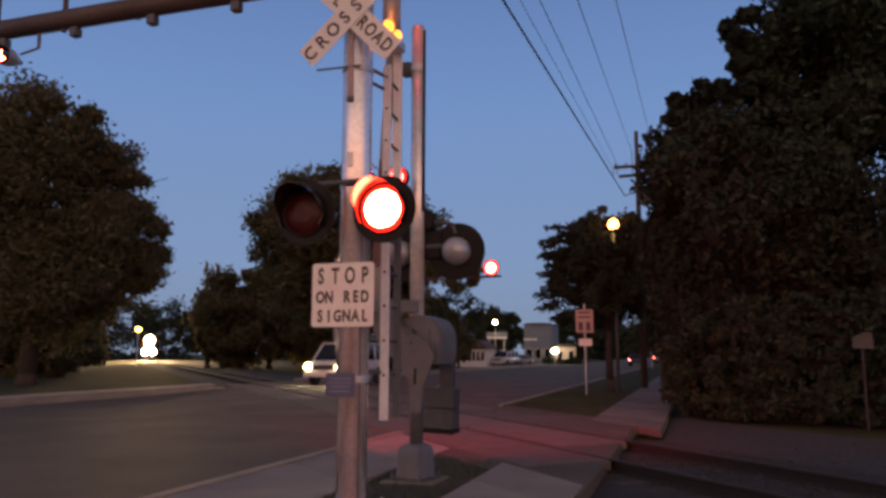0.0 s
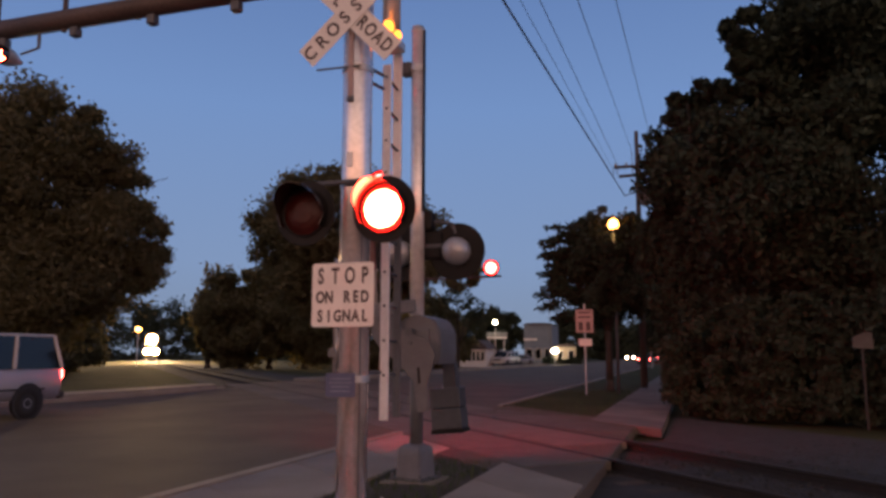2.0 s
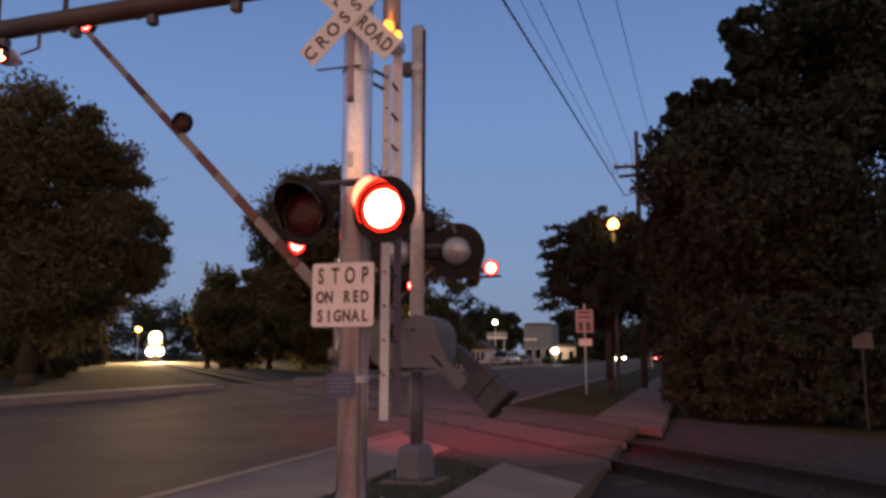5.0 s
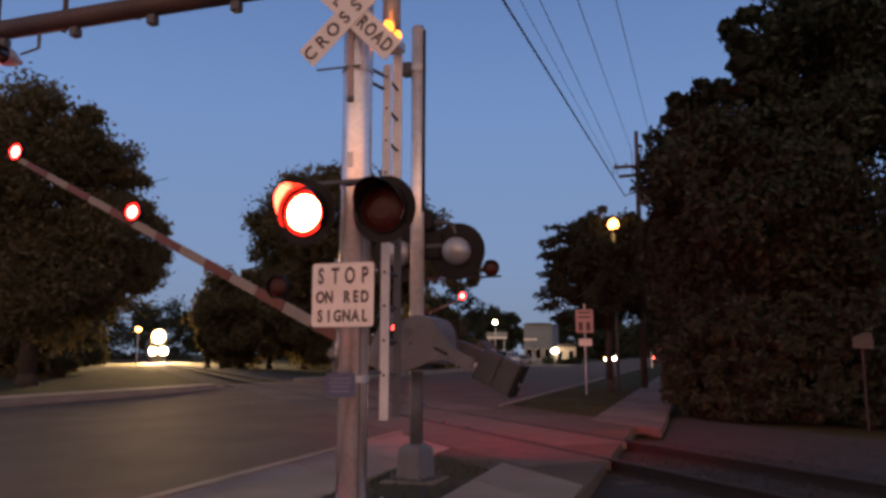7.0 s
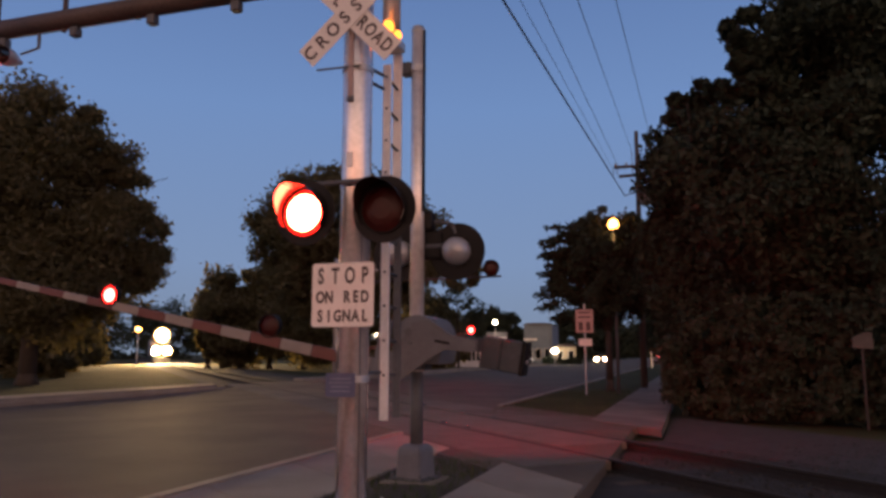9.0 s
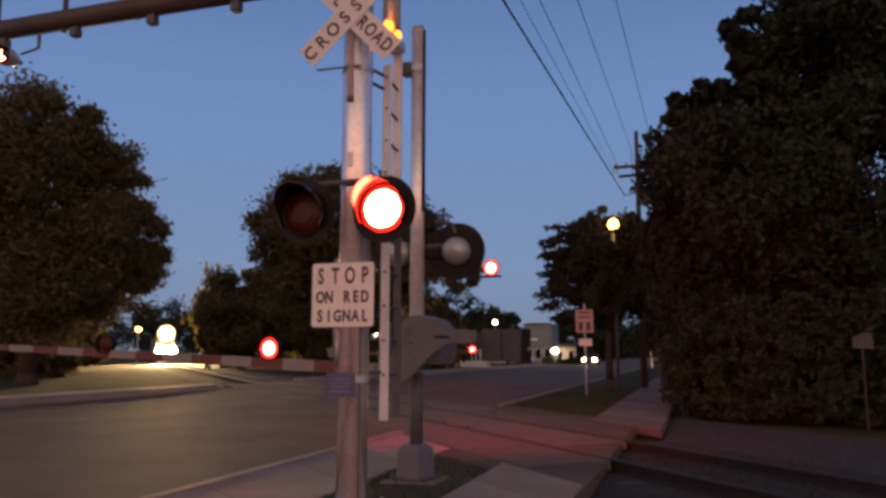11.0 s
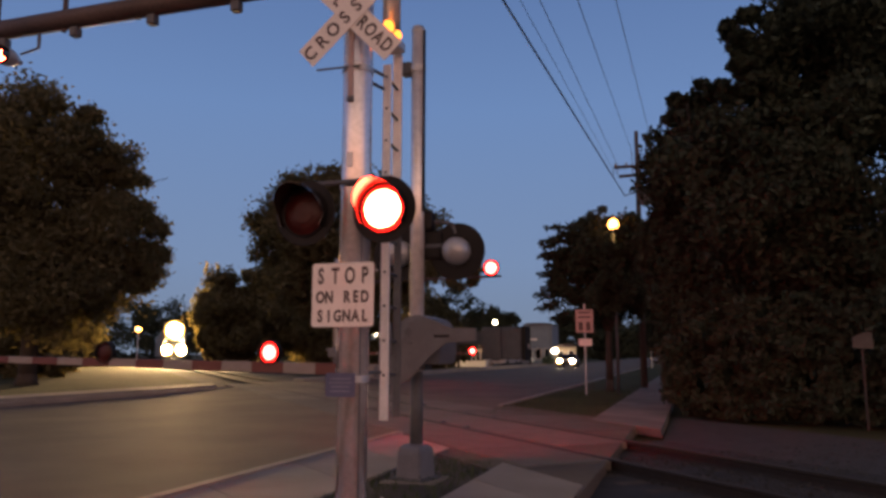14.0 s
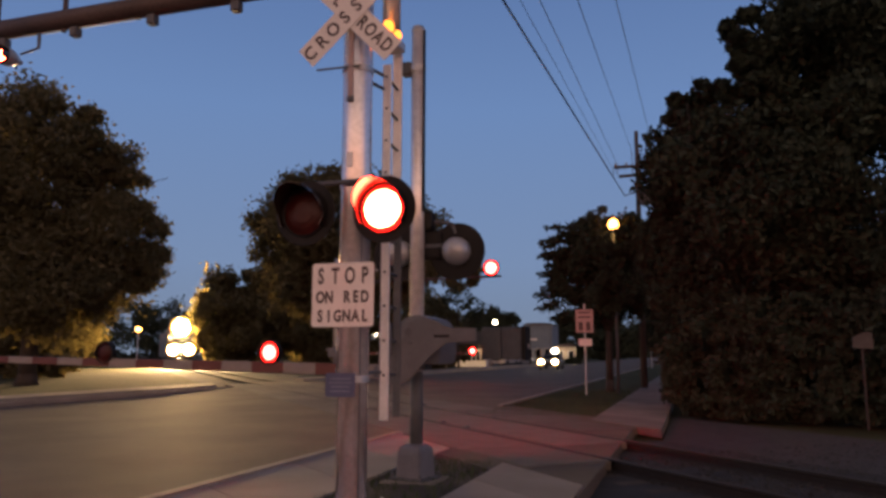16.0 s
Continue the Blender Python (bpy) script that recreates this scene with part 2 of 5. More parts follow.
def hump(x, y):
    n = abs(x * ACROSS.x + y * ACROSS.y - MID)
    f = min(1.0, max(0.0, (6.0 - n) / 4.2))
    return 0.085 * f * f * (3 - 2 * f)


def sheet(name, xs, ys, height, mat, label, category="", kind="structure"):
    bm = bmesh.new()
    grid = [[bm.verts.new((x, y, height(x, y))) for x in xs] for y in ys]
    for r0, r1 in zip(grid, grid[1:]):
        for k in range(len(xs) - 1):
            bm.faces.new((r0[k], r0[k + 1], r1[k + 1], r1[k]))
    return single(name, bm, mat, label, category, kind=kind, smooth=True)


def steps(a, b, n):
    return [a + (b - a) * k / n for k in range(n + 1)]


sheet("ground", steps(-3000, 3000, 12), steps(-3000, 4000, 14), lambda x, y: -0.10, GRASS, "dark dusk grass and soil reaching the horizon", "ground")
sheet("road", steps(KERB_L, KERB_R, 22), [-60, -20] + steps(-6, 44, 100) + [60, 90, 150, 300, 900], hump, ASPHALT, "worn dark asphalt four-lane road with a humped crossing", "road")


def kerb_line(name, x0, x1, parts):
    t = thing(name, "weathered concrete kerb along the asphalt road", "kerb", kind="structure")
    for y0, y1 in parts:
        y = y0
        while y < y1 - 0.01:
            e = min(y + 2.4, y1)
            part("kerbstone", box(((x0 + x1) / 2, (y + e) / 2, 0.02), (x1 - x0, e - y - 0.012, 0.20), bevel=0.015), CONCRETE, t)
            y = e
    return t


def track_y(x, n):
    """y at which the line n metres across from the track's centre meets this x."""
    return (MID + n - x * ACROSS.x) / ACROSS.y


kerb_line("kerb_right", KERB_R, KERB_R + 0.16, ((-6, track_y(-5, -2.2)), (track_y(-5, 2.6), 90)))
kerb_line("kerb_left", KERB_L - 0.16, KERB_L, ((0, track_y(-18.2, -2.6)), (track_y(-18.2, 2.6), 110)))


def pavement(name, x0, x1, y0, y1, skew0, skew1, mat, label, nx, ny, z=0.10):
    """Slabs between two x, cut off at both ends along the track where skewed."""
    t = thing(name, label, "pavement", kind="structure")
    slope = -ACROSS.x / ACROSS.y
    for i in range(nx):
        for j in range(ny):
            a, b = x0 + (x1 - x0) * i / nx, x0 + (x1 - x0) * (i + 1) / nx
            def yy(x, k):
                lo = y0 + (slope * (x - x0) if skew0 else 0)
                hi = y1 + (slope * (x - x0) if skew1 else 0)
                return lo + (hi - lo) * k / ny
            g = 0.006
            bm = bmesh.new()
            pts = [(a + g, yy(a, j) + g), (b - g, yy(b, j) + g), (b - g, yy(b, j + 1) - g), (a + g, yy(a, j + 1) - g)]
            lo = [bm.verts.new((x, y, -0.06)) for x, y in pts]
            hi = [bm.verts.new((x, y, z)) for x, y in pts]
            bm.faces.new(hi)
            for k in range(4):
                bm.faces.new((lo[k], lo[(k + 1) % 4], hi[(k + 1) % 4], hi[k]))
            bmesh.ops.bevel(bm, geom=hi[0].link_edges[:] + hi[2].link_edges[:], offset=0.008, segments=1, affect="EDGES")
            part("slab", bm, mat, t)
    return t


pavement("pavement_signal", -4.84, -3.44, -4.0, track_y(-4.84, -2.2), False, True, CONCRETE, "worn pale concrete pavement slabs beside the signals", 1, 9)
pavement("pavement_walk", -2.35, -1.15, -4.0, track_y(-2.35, -2.2), False, True, CONCRETE, "worn pale concrete footway slabs leading to the track", 1, 10)
pavement("pavement_far", -2.1, -0.6, track_y(-2.1, 2.4), 80.0, True, False, DARK_CONCRETE, "dull darker concrete footway beyond the track under trees", 1, 40)
pavement("pavement_left", -21.6, -20.1, track_y(-21.6, 2.6), 110.0, True, False, CONCRETE, "pale concrete footway on the far side of the road", 1, 40)
pavement("pavement_left_near", -21.6, -20.1, 0.0, track_y(-21.6, -2.6), False, True, CONCRETE, "pale concrete footway before the track", 1, 12)
sheet("soil_strip", [-3.46, -2.9, -2.33], steps(-4, 12.0, 40), lambda x, y: 0.075 + 0.012 * math.sin(7 * x + 3 * y), DIRT, "bare dark soil strip round the signal foundations", "soil")
sheet("parking_lot", steps(-1.17, 14, 8), steps(-14, 7.4, 12), lambda x, y: 0.06 if y < 6.6 - 1.05 * max(0, x + 1) else -0.045, LOT, "dark asphalt lot beside the footway", "lot")



def skew_sheet(name, xs, n0, n1, z, mat, label, category):
    """Flat sheet between two lines along the track, cut at the given x."""
    bm = bmesh.new()
    rows_ = [[bm.verts.new((x, track_y(x, n0 + (n1 - n0) * k / 8), z)) for k in range(9)] for x in xs]
    for u, v in zip(rows_, rows_[1:]):
        for k in range(8):
            bm.faces.new((u[k], v[k], v[k + 1], u[k + 1]))
    rim = bmesh.ops.extrude_edge_only(bm, edges=[e for e in bm.edges if e.is_boundary])["geom"]
    for q in rim:
        if isinstance(q, bmesh.types.BMVert):
            q.co.z -= 0.25
    bmesh.ops.recalc_face_normals(bm, faces=bm.faces[:])
    return single(name, bm, mat, label, category, kind="structure")


skew_sheet("gravel_shoulder", [-0.56, 0.5, 2.0, 4.0, 8.0, 14.0], 2.0, 5.55, -0.040, GRAVEL, "dull grey gravel shoulder beside the track under the shrubs", "gravel")
skew_sheet("crossing_apron", [-4.99, -4.0, -3.0, -2.0, -1.12], -2.6, 3.0, 0.086, ASPHALT, "worn asphalt apron of the footway at the track", "pavement")
bm = bmesh.new()
edge = [bm.verts.new((x, track_y(x, 2.6), 0.07)) for x in (-4.84, -3.5, -2.1)]
far_edge = [bm.verts.new((x, 110.0, 0.07)) for x in (-4.84, -3.5, -2.1)]
for k in range(2):
    bm.faces.new((edge[k], edge[k + 1], far_edge[k + 1], far_edge[k]))
single("grass_verge", bm, GRASS, "dark mown grass verge between kerb and footway", "grass", kind="structure")

# track: ballast, sleepers, rails, crossing panels
bm = bmesh.new()
for s0, s1 in ((-40, 10.5), (35.5, 420)):
    cuts = steps(s0, s1, 40)
    prof = ((-3.2, -0.13), (-2.0, -0.08), (-1.3, -0.06), (1.5, -0.05), (5.0, -0.04), (5.9, -0.14))
    rows_ = [[bm.verts.new(track_point(s, n, z)) for n, z in prof] for s in cuts]
    for r0, r1 in zip(rows_, rows_[1:]):
        for k in range(len(prof) - 1):
            bm.faces.new((r0[k], r0[k + 1], r1[k + 1], r1[k]))
single("ballast", bm, GRAVEL, "grey crushed stone ballast bed under the rails", "ballast", kind="structure")


def stones():
    rng = np.random.default_rng(5)
    n = 9000
    s = 9.0 - rng.random(n) * 15
    w = rng.uniform(-0.9, 5.2, n)
    verts, faces = [], []
    base = np.array([(1, 0, 0), (-1, 0, 0), (0, 1, 0), (0, -1, 0), (0, 0, 1), (0, 0, -1)], float)
    tri = ((0, 2, 4), (2, 1, 4), (1, 3, 4), (3, 0, 4), (2, 0, 5), (1, 2, 5), (3, 1, 5), (0, 3, 5))
    for k in range(n):
        p = track_point(s[k], w[k], -0.048)
        q = base * rng.uniform(0.012, 0.032, 3) + rng.normal(0, 0.005, (6, 3)) + (p.x, p.y, p.z)
        o = len(verts)
        verts.extend(map(tuple, q))
        faces.extend(tuple(o + i for i in f) for f in tri)
    me = bpy.data.meshes.new("ballast_stones")
    me.from_pydata(verts, [], faces)
    me.materials.append(GRAVEL)
    tagged(new("ballast_stones", me), "loose grey crushed stones on the ballast", "ballast", kind="stuff")


stones()
track = thing("railway_track", "rusty steel rails on dark timber sleepers", "railway track")
yaw = math.degrees(math.atan2(ALONG.y, ALONG.x))
sleeper_mesh = mesh_of("sleeper", box((0, 0, 0), (0.23, 2.55, 0.16), bevel=0.012), SLEEPER)
for k in range(190):
    s = -24 + k * 0.55
    if 10.2 < s < 35.4:
        continue
    ob = new("sleeper", sleeper_mesh)
    ob.parent = track
    ob.matrix_basis = Matrix.Translation(track_point(s, 0, -0.135)) @ Matrix.Rotation(radians(yaw), 4, "Z")
RAILSEC = ((-0.07, 0.0), (0.07, 0.0), (0.07, 0.015), (0.012, 0.04), (0.012, 0.115), (0.036, 0.13), (0.036, 0.160), (-0.036, 0.160), (-0.036, 0.13), (-0.012, 0.115), (-0.012, 0.04), (-0.07, 0.015))
for n in (-0.755, 0.755):
    M = Matrix.Translation(track_point(0, n, -0.066)) @ Matrix.Rotation(radians(yaw - 90), 4, "Z")
    part("rail", prism(RAILSEC, -40, 420, m=M), RAIL, track)
    part("rail_head", prism(((-0.033, 0.160), (0.033, 0.160), (0.028, 0.166), (-0.028, 0.166)), -40, 420, m=M), RAILTOP, track, "dull worn running surface")
panel_track = thing("crossing_surface", "dark rubber crossing panels set between the rails", "crossing panels", kind="structure")
for n0, n1, first in ((-2.1, -0.86, 8.0), (-0.62, 0.62, 9.6), (0.86, 2.1, 11.2)):
    mesh = mesh_of("panel", box((0, 0, 0), (1.80, n1 - n0, 0.12), bevel=0.012), RUBBER)
    for k in range(15):
        ob = new("panel", mesh)
        ob.parent = panel_track
        ob.matrix_basis = Matrix.Translation(track_point(first + 0.91 + k * 1.82, (n0 + n1) / 2, 0.036)) @ Matrix.Rotation(radians(yaw), 4, "Z")

# ---------- trees ----------


def leaves(name, blobs, count, size, seed, parent=None, spread=0.30, clumps=60, mat=None):
    """Leaf clumps through a few ellipsoids (cx, cy, cz, rx, ry, rz); mostly near their surface, with gaps."""
    rng = np.random.default_rng(seed)
    vol = np.array([(b[3] * b[4] * b[5]) ** 0.72 for b in blobs])
    vol /= vol.sum()
    which = rng.choice(len(blobs), clumps, p=vol)
    B = np.array(blobs)[which]
    d = rng.normal(size=(clumps, 3))
    d /= np.linalg.norm(d, axis=1)[:, None]
    rad = rng.uniform(0.35, 1.0, clumps)[:, None] ** 0.5
    centre = B[:, :3] + d * B[:, 3:] * rad
    cs = (B[:, 3:].mean(1) * spread) * rng.uniform(0.6, 1.4, clumps)
    pick = rng.integers(0, clumps, count)
    dd = np.clip(rng.normal(size=(count, 3)) * 0.42, -0.95, 0.95)
    p = centre[pick] + dd * cs[pick][:, None] * np.array((1, 1, 0.75))
    p[:, 2] = np.maximum(p[:, 2], 0.05)
    a = rng.normal(size=(count, 3))
    a /= np.linalg.norm(a, axis=1)[:, None]
    b = np.cross(a, rng.normal(size=(count, 3)))
    b /= np.linalg.norm(b, axis=1)[:, None]
    s = size * rng.uniform(0.6, 1.4, count)[:, None]
    nrm = np.cross(a, b) * s * 0.18
    v = np.empty((count, 4, 3))
    v[:, 0], v[:, 1], v[:, 2], v[:, 3] = p - a * s, p + b * s * 0.5 + nrm, p + a * s, p - b * s * 0.5 + nrm
    i = np.arange(count)[:, None] * 4
    tri = np.concatenate([i + (0, 1, 2), i + (0, 2, 3)]).astype(int)
    me = bpy.data.meshes.new(name)
    me.from_pydata(v.reshape(-1, 3), [], tri.tolist())
    me.materials.append(mat or LEAF)
    ob = new(name, me)
    ob.parent = parent
    return ob


def sprays(parent, starts, length, seed, mat=None, count=70):
    """Thin drooping twigs with rows of narrow leaves that stick out of a crown."""
    rng = np.random.default_rng(seed)
    for start, way in starts:
        o, d = Vector(start), Vector(way).normalized()
        bm, pts = bmesh.new(), []
        for k in range(7):
            f = k / 6
            pts.append(o + d * length * f + Vector((0, 0, -0.22 * length * f * f)))
        for u, v in zip(pts, pts[1:]):
            tube(u, v, 0.020, 0.015, 5, bm)
        twig = part("twig", bm, BARK, parent)
        verts, faces = [], []
        for k in range(count):
            f = 0.1 + 0.9 * rng.random()
            q = pts[int(f * 5.99)].lerp(pts[min(6, int(f * 5.99) + 1)], f * 5.99 % 1)
            a = Vector(rng.normal(0, 1, 3)) * 0.6 + d * 0.7 + Vector((0, 0, -0.35))
            a.normalize()
            b = a.cross(Vector(rng.normal(0, 1, 3))).normalized()
            n = (1.15 - 0.55 * f) * rng.uniform(0.17, 0.32)
            i = len(verts)
            verts += [q, q + a * n * 0.5 + b * n * 0.16, q + a * n, q + a * n * 0.5 - b * n * 0.16]
            faces += [(i, i + 1, i + 2), (i, i + 2, i + 3)]
        if not count:
            continue
        me = bpy.data.meshes.new("leaf_spray")
        me.from_pydata([tuple(v) for v in verts], [], faces)
        me.materials.append(mat or LEAF)
        new("leaf_spray", me).parent = twig


def tree(name, base, trunk_r, blobs, count, size, seed, label, group="trees", clumps=70, fork=0.35, mat=None):
    rng = random.Random(seed)
    t = thing(name, label, "tree", base, group=group)
    o = Vector(base)
    local = [(b[0] - o.x, b[1] - o.y, b[2] - o.z, *b[3:]) for b in blobs]
    top = max(b[2] for b in local)
    forkz = top * fork
    bm = tube((0, 0, -0.1), (0, 0, 0.5), trunk_r * 1.5, trunk_r * 1.05, 12)
    tube((0, 0, 0.5), (rng.uniform(-.1, .1), rng.uniform(-.1, .1), forkz), trunk_r * 1.05, trunk_r * 0.8, 12, bm)
    part("trunk", bm, BARK, t, smooth=True)
    for b in local:
        end = Vector(b[:3]) + Vector((rng.uniform(-.3, .3) * b[3], rng.uniform(-.3, .3) * b[4], 0.4 * b[5]))
        start = Vector((0, 0, forkz * rng.uniform(0.8, 1.0)))
        mid = start.lerp(end, 0.5) + Vector((0, 0, 0.08 * top))
        bm = tube(start, mid, trunk_r * 0.6, trunk_r * 0.38, 8)
        tube(mid, end, trunk_r * 0.38, trunk_r * 0.1, 8, bm)
        for _ in range(5):
            e2 = Vector(b[:3]) + Vector([rng.uniform(-.85, .85) * b[3 + k] for k in range(3)])
            tube(mid.lerp(end, rng.uniform(0.1, 0.8)), e2, trunk_r * 0.16, trunk_r * 0.04, 6, bm)
        part("limb", bm, BARK, t, smooth=True)
    leaves("crown", local, count, size, seed, t, clumps=clumps, mat=mat)
    return t


tree("tree", (-32.0, 29.0, -0.05), 0.42, [(-32.49, 28.25, 10.0, 4.3, 4.3, 5.0), (-28.84, 29.79, 8.0, 2.7, 2.7, 5.0), (-36.1, 27.0, 9.4, 4.4, 4.4, 4.6), (-32.2, 29.1, 5.0, 5.4, 5.4, 2.6), (-27.4, 30.5, 6.9, 1.8, 1.8, 2.5), (-28.4, 29.2, 12.2, 1.5, 1.5, 1.7), (-30.3, 28.5, 13.0, 1.7, 1.7, 1.7), (-33.4, 27.9, 12.6, 1.9, 1.9, 1.6), (-36.6, 26.6, 11.7, 2.2, 2.2, 1.4), (-28.3, 30.0, 9.4, 1.9, 1.9, 2.7), (-28.3, 30.0, 11.2, 1.5, 1.5, 1.5)], 160000, 0.14, 11, "tall dark broadleaf tree with a dense uneven crown", clumps=620, mat=LEAF_PALE)
tree("tree", (-24.0, 48.5, -0.05), 0.45, [(-24.83, 47.72, 11.2, 5.4, 5.4, 3.6), (-20.8, 49.4, 9.1, 4.4, 4.4, 3.6), (-16.5, 51.0, 7.9, 1.9, 1.9, 2.4), (-27.8, 46.9, 10.0, 2.8, 2.8, 2.4), (-24.5, 48.5, 6.7, 4.9, 4.9, 2.9)], 70000, 0.18, 12, "large dark spreading tree beyond the crossing", clumps=320, mat=LEAF_PALE)
for k, (b, c) in enumerate((((-45.1, 67.2, 6.3), (5.0, 4.6)), ((-47.1, 66.8, 4.9), (2.6, 3.6)), ((-38.9, 69.5, 5.0), (5.8, 5.2)), ((-30.4, 72.4, 4.9), (5.5, 4.7)), ((-25.6, 74.2, 3.7), (3.0, 3.4)), ((-42.2, 68.0, 7.4), (3.5, 3.7)), ((-48.5, 66.2, 5.0), (1.4, 3.0)))):
    tree("tree", (b[0], b[1], -0.05), 0.25, [(*b, c[0], c[0], c[1]), (b[0] + 1, b[1], b[2] * 0.55, c[0] * 0.9, c[0] * 0.9, c[1] * 0.6)], 14000, 0.30, 20 + k, "lower dark rounded tree in a far row", "far tree row", clumps=70, mat=LEAF_PALE)
for k, (b, c) in enumerate((((-156.8, 191.3, 8.0), (10.6, 9.5)), ((-171.8, 186.0, 9.7), (14.0, 12.0)), ((-185.3, 181.7, 8.0), (12.4, 12.0)), ((-141.7, 196.4, 8.0), (10.6, 8.8)), ((-42.15, 166.2, 6.5), (5.3, 6.0)), ((-47.2, 164.8, 5.0), (4.9, 5.8)), ((-33.6, 169.5, 4.3), (3.4, 3.4)), ((-26.1, 171.8, 5.6), (4.6, 6.2)), ((-64.0, 170.0, 5.0), (12.0, 6.0)), ((-110.0, 196.0, 6.0), (14.0, 7.0)))):
    tree("tree", (b[0], b[1], -0.05), 0.3, [(*b, c[0], c[0], c[1])], 6000, 0.55, 40 + k, "distant dark tree on the skyline", "distant trees", clumps=45)
kerb_tree = tree("tree", (-3.0, 28.4, 0.0), 0.13, [(-3.34, 28.15, 5.2, 1.5, 1.5, 1.3), (-4.4, 27.9, 4.2, 0.72, 0.72, 0.9), (-2.3, 28.44, 5.6, 1.05, 1.05, 1.2), (-2.8, 28.6, 3.6, 1.8, 1.8, 1.0), (-4.5, 27.64, 5.2, 0.55, 0.55, 0.7), (-4.6, 27.83, 3.84, 0.45, 0.45, 0.6), (-3.18, 28.0, 6.55, 0.86, 0.86, 0.43), (-2.5, 26.5, 4.6, 0.75, 0.55, 0.9), (-2.7, 26.5, 3.6, 0.95, 0.6, 0.8), (-1.9, 27.2, 5.6, 0.6, 0.6, 0.9)], 42000, 0.09, 61, "small kerbside tree with ragged twigs", clumps=280, fork=0.4)
twig_rng = random.Random(4)
for z0, reach in ((3.0, 1.3), (3.35, 1.55), (3.7, 1.75), (4.1, 1.6), (4.5, 1.55), (4.9, 1.7), (5.3, 1.75), (5.7, 1.5), (6.0, 1.1), (6.3, 0.7)):
    for _ in range(3):
        sprays(kerb_tree, [((-reach * twig_rng.uniform(0.75, 1.0) - 0.25, twig_rng.uniform(-1.2, 0.4), z0 + twig_rng.uniform(-0.15, 0.15)), (-1.0, twig_rng.uniform(-0.6, 0.2), twig_rng.uniform(-0.15, 0.35)))], twig_rng.uniform(0.55, 0.9), twig_rng.randrange(9999))
for x, z, way in ((0.35, 6.3, (-0.7, 0, 0.8)), (0.5, 6.2, (0.5, 0, 1.0)), (0.7, 6.2, (0.9, 0, 0.8)), (0.1, 6.4, (-1.0, 0, 0.45)), (0.9, 6.0, (1.0, 0, 0.5))):
    sprays(kerb_tree, [((x, -0.9, z), way)], 0.95, 7, count=6)
tree("tree", (0.4, 23.2, 0.0), 0.22, [(0.03, 22.7, 6.4, 1.3, 1.3, 2.0), (0.6, 23.2, 3.9, 1.8, 1.8, 2.5), (-0.4, 22.9, 4.1, 0.9, 0.9, 1.8), (0.03, 22.5, 8.0, 0.85, 0.85, 1.0), (1.6, 22.5, 6.0, 1.6, 1.6, 2.4), (0.42, 20.46, 8.1, 0.92, 0.92, 0.62)], 70000, 0.10, 62, "dark dense tree beside the footway", clumps=320, fork=0.3)
track_tree = tree("tree", (3.0, 19.6, 0.0), 0.28, [(3.4, 19.1, 8.5, 1.7, 1.7, 2.3), (1.8, 19.2, 5.6, 2.0, 2.0, 2.2), (3.75, 19.9, 5.2, 2.1, 2.1, 3.4), (2.1, 18.8, 8.4, 0.6, 0.6, 0.8), (4.7, 19.7, 8.7, 1.7, 1.7, 2.4), (2.6, 21.9, 3.1, 2.4, 2.4, 2.1), (1.4, 18.5, 9.2, 0.45, 0.45, 0.8)], 110000, 0.10, 63, "tall dark tree overhanging the track side", clumps=420, fork=0.28)
leaves("outer_foliage", [(-1.35, -0.6, 9.6, 0.35, 0.4, 0.45), (-1.35, -0.6, 8.85, 0.4, 0.4, 0.4), (-1.15, -0.6, 8.2, 0.55, 0.5, 0.5), (-0.7, -0.6, 9.0, 0.6, 0.5, 0.9), (-1.75, -0.6, 7.95, 0.4, 0.4, 0.3), (-1.71, -1.60, 8.81, 0.26, 0.26, 0.30), (-1.72, -1.60, 8.37, 0.28, 0.28, 0.22), (-1.47, -1.60, 7.98, 0.36, 0.36, 0.30), (-1.22, -1.60, 7.63, 0.40, 0.40, 0.30), (-1.38, -1.60, 8.45, 0.38, 0.38, 0.32)], 22000, 0.09, 66, track_tree, clumps=130)
for k, b in enumerate(((0.28, 18.8, 1.1, 0.95, 1.2), (1.4, 18.6, 1.2, 1.05, 1.4), (2.55, 18.4, 1.3, 1.15, 1.5), (3.65, 18.3, 1.3, 1.1, 1.6), (4.8, 17.6, 1.5, 1.3, 1.7), (-0.4, 26.5, 0.8, 0.6, 1.1), (0.9, 20.6, 1.6, 1.3, 1.7), (-0.1, 35.0, 1.2, 1.1, 1.3), (0.4, 30.0, 1.6, 1.2, 1.8), (0.3, 45.0, 2.2, 1.6, 2.4), (-19.9, 107.0, 0.5, 1.0, 0.6), (-18.2, 107.6, 0.5, 1.1, 0.6), (-16.4, 108.0, 0.5, 1.0, 0.6), (0.5, 58.0, 2.5, 2.0, 2.8))):
    t = thing("shrub", "dark leafy shrub at the edge of the gravel", "shrub", (b[0], b[1], -0.03), group="shrubs by the track")
    stem = bmesh.new()
    for q in range(5):
        a = q * 1.26
        tube((0, 0, 0), (0.5 * b[3] * math.cos(a), 0.5 * b[3] * math.sin(a), b[2]), 0.03, 0.01, 6, stem)
    part("stem", stem, BARK, t)
    leaves("foliage", [(0, 0, b[2], b[3], b[3], b[4]), (0, 0, b[2] * 0.5, b[3], b[3], b[4] * 0.5)], 7000, 0.09, 80 + k, t, clumps=60)

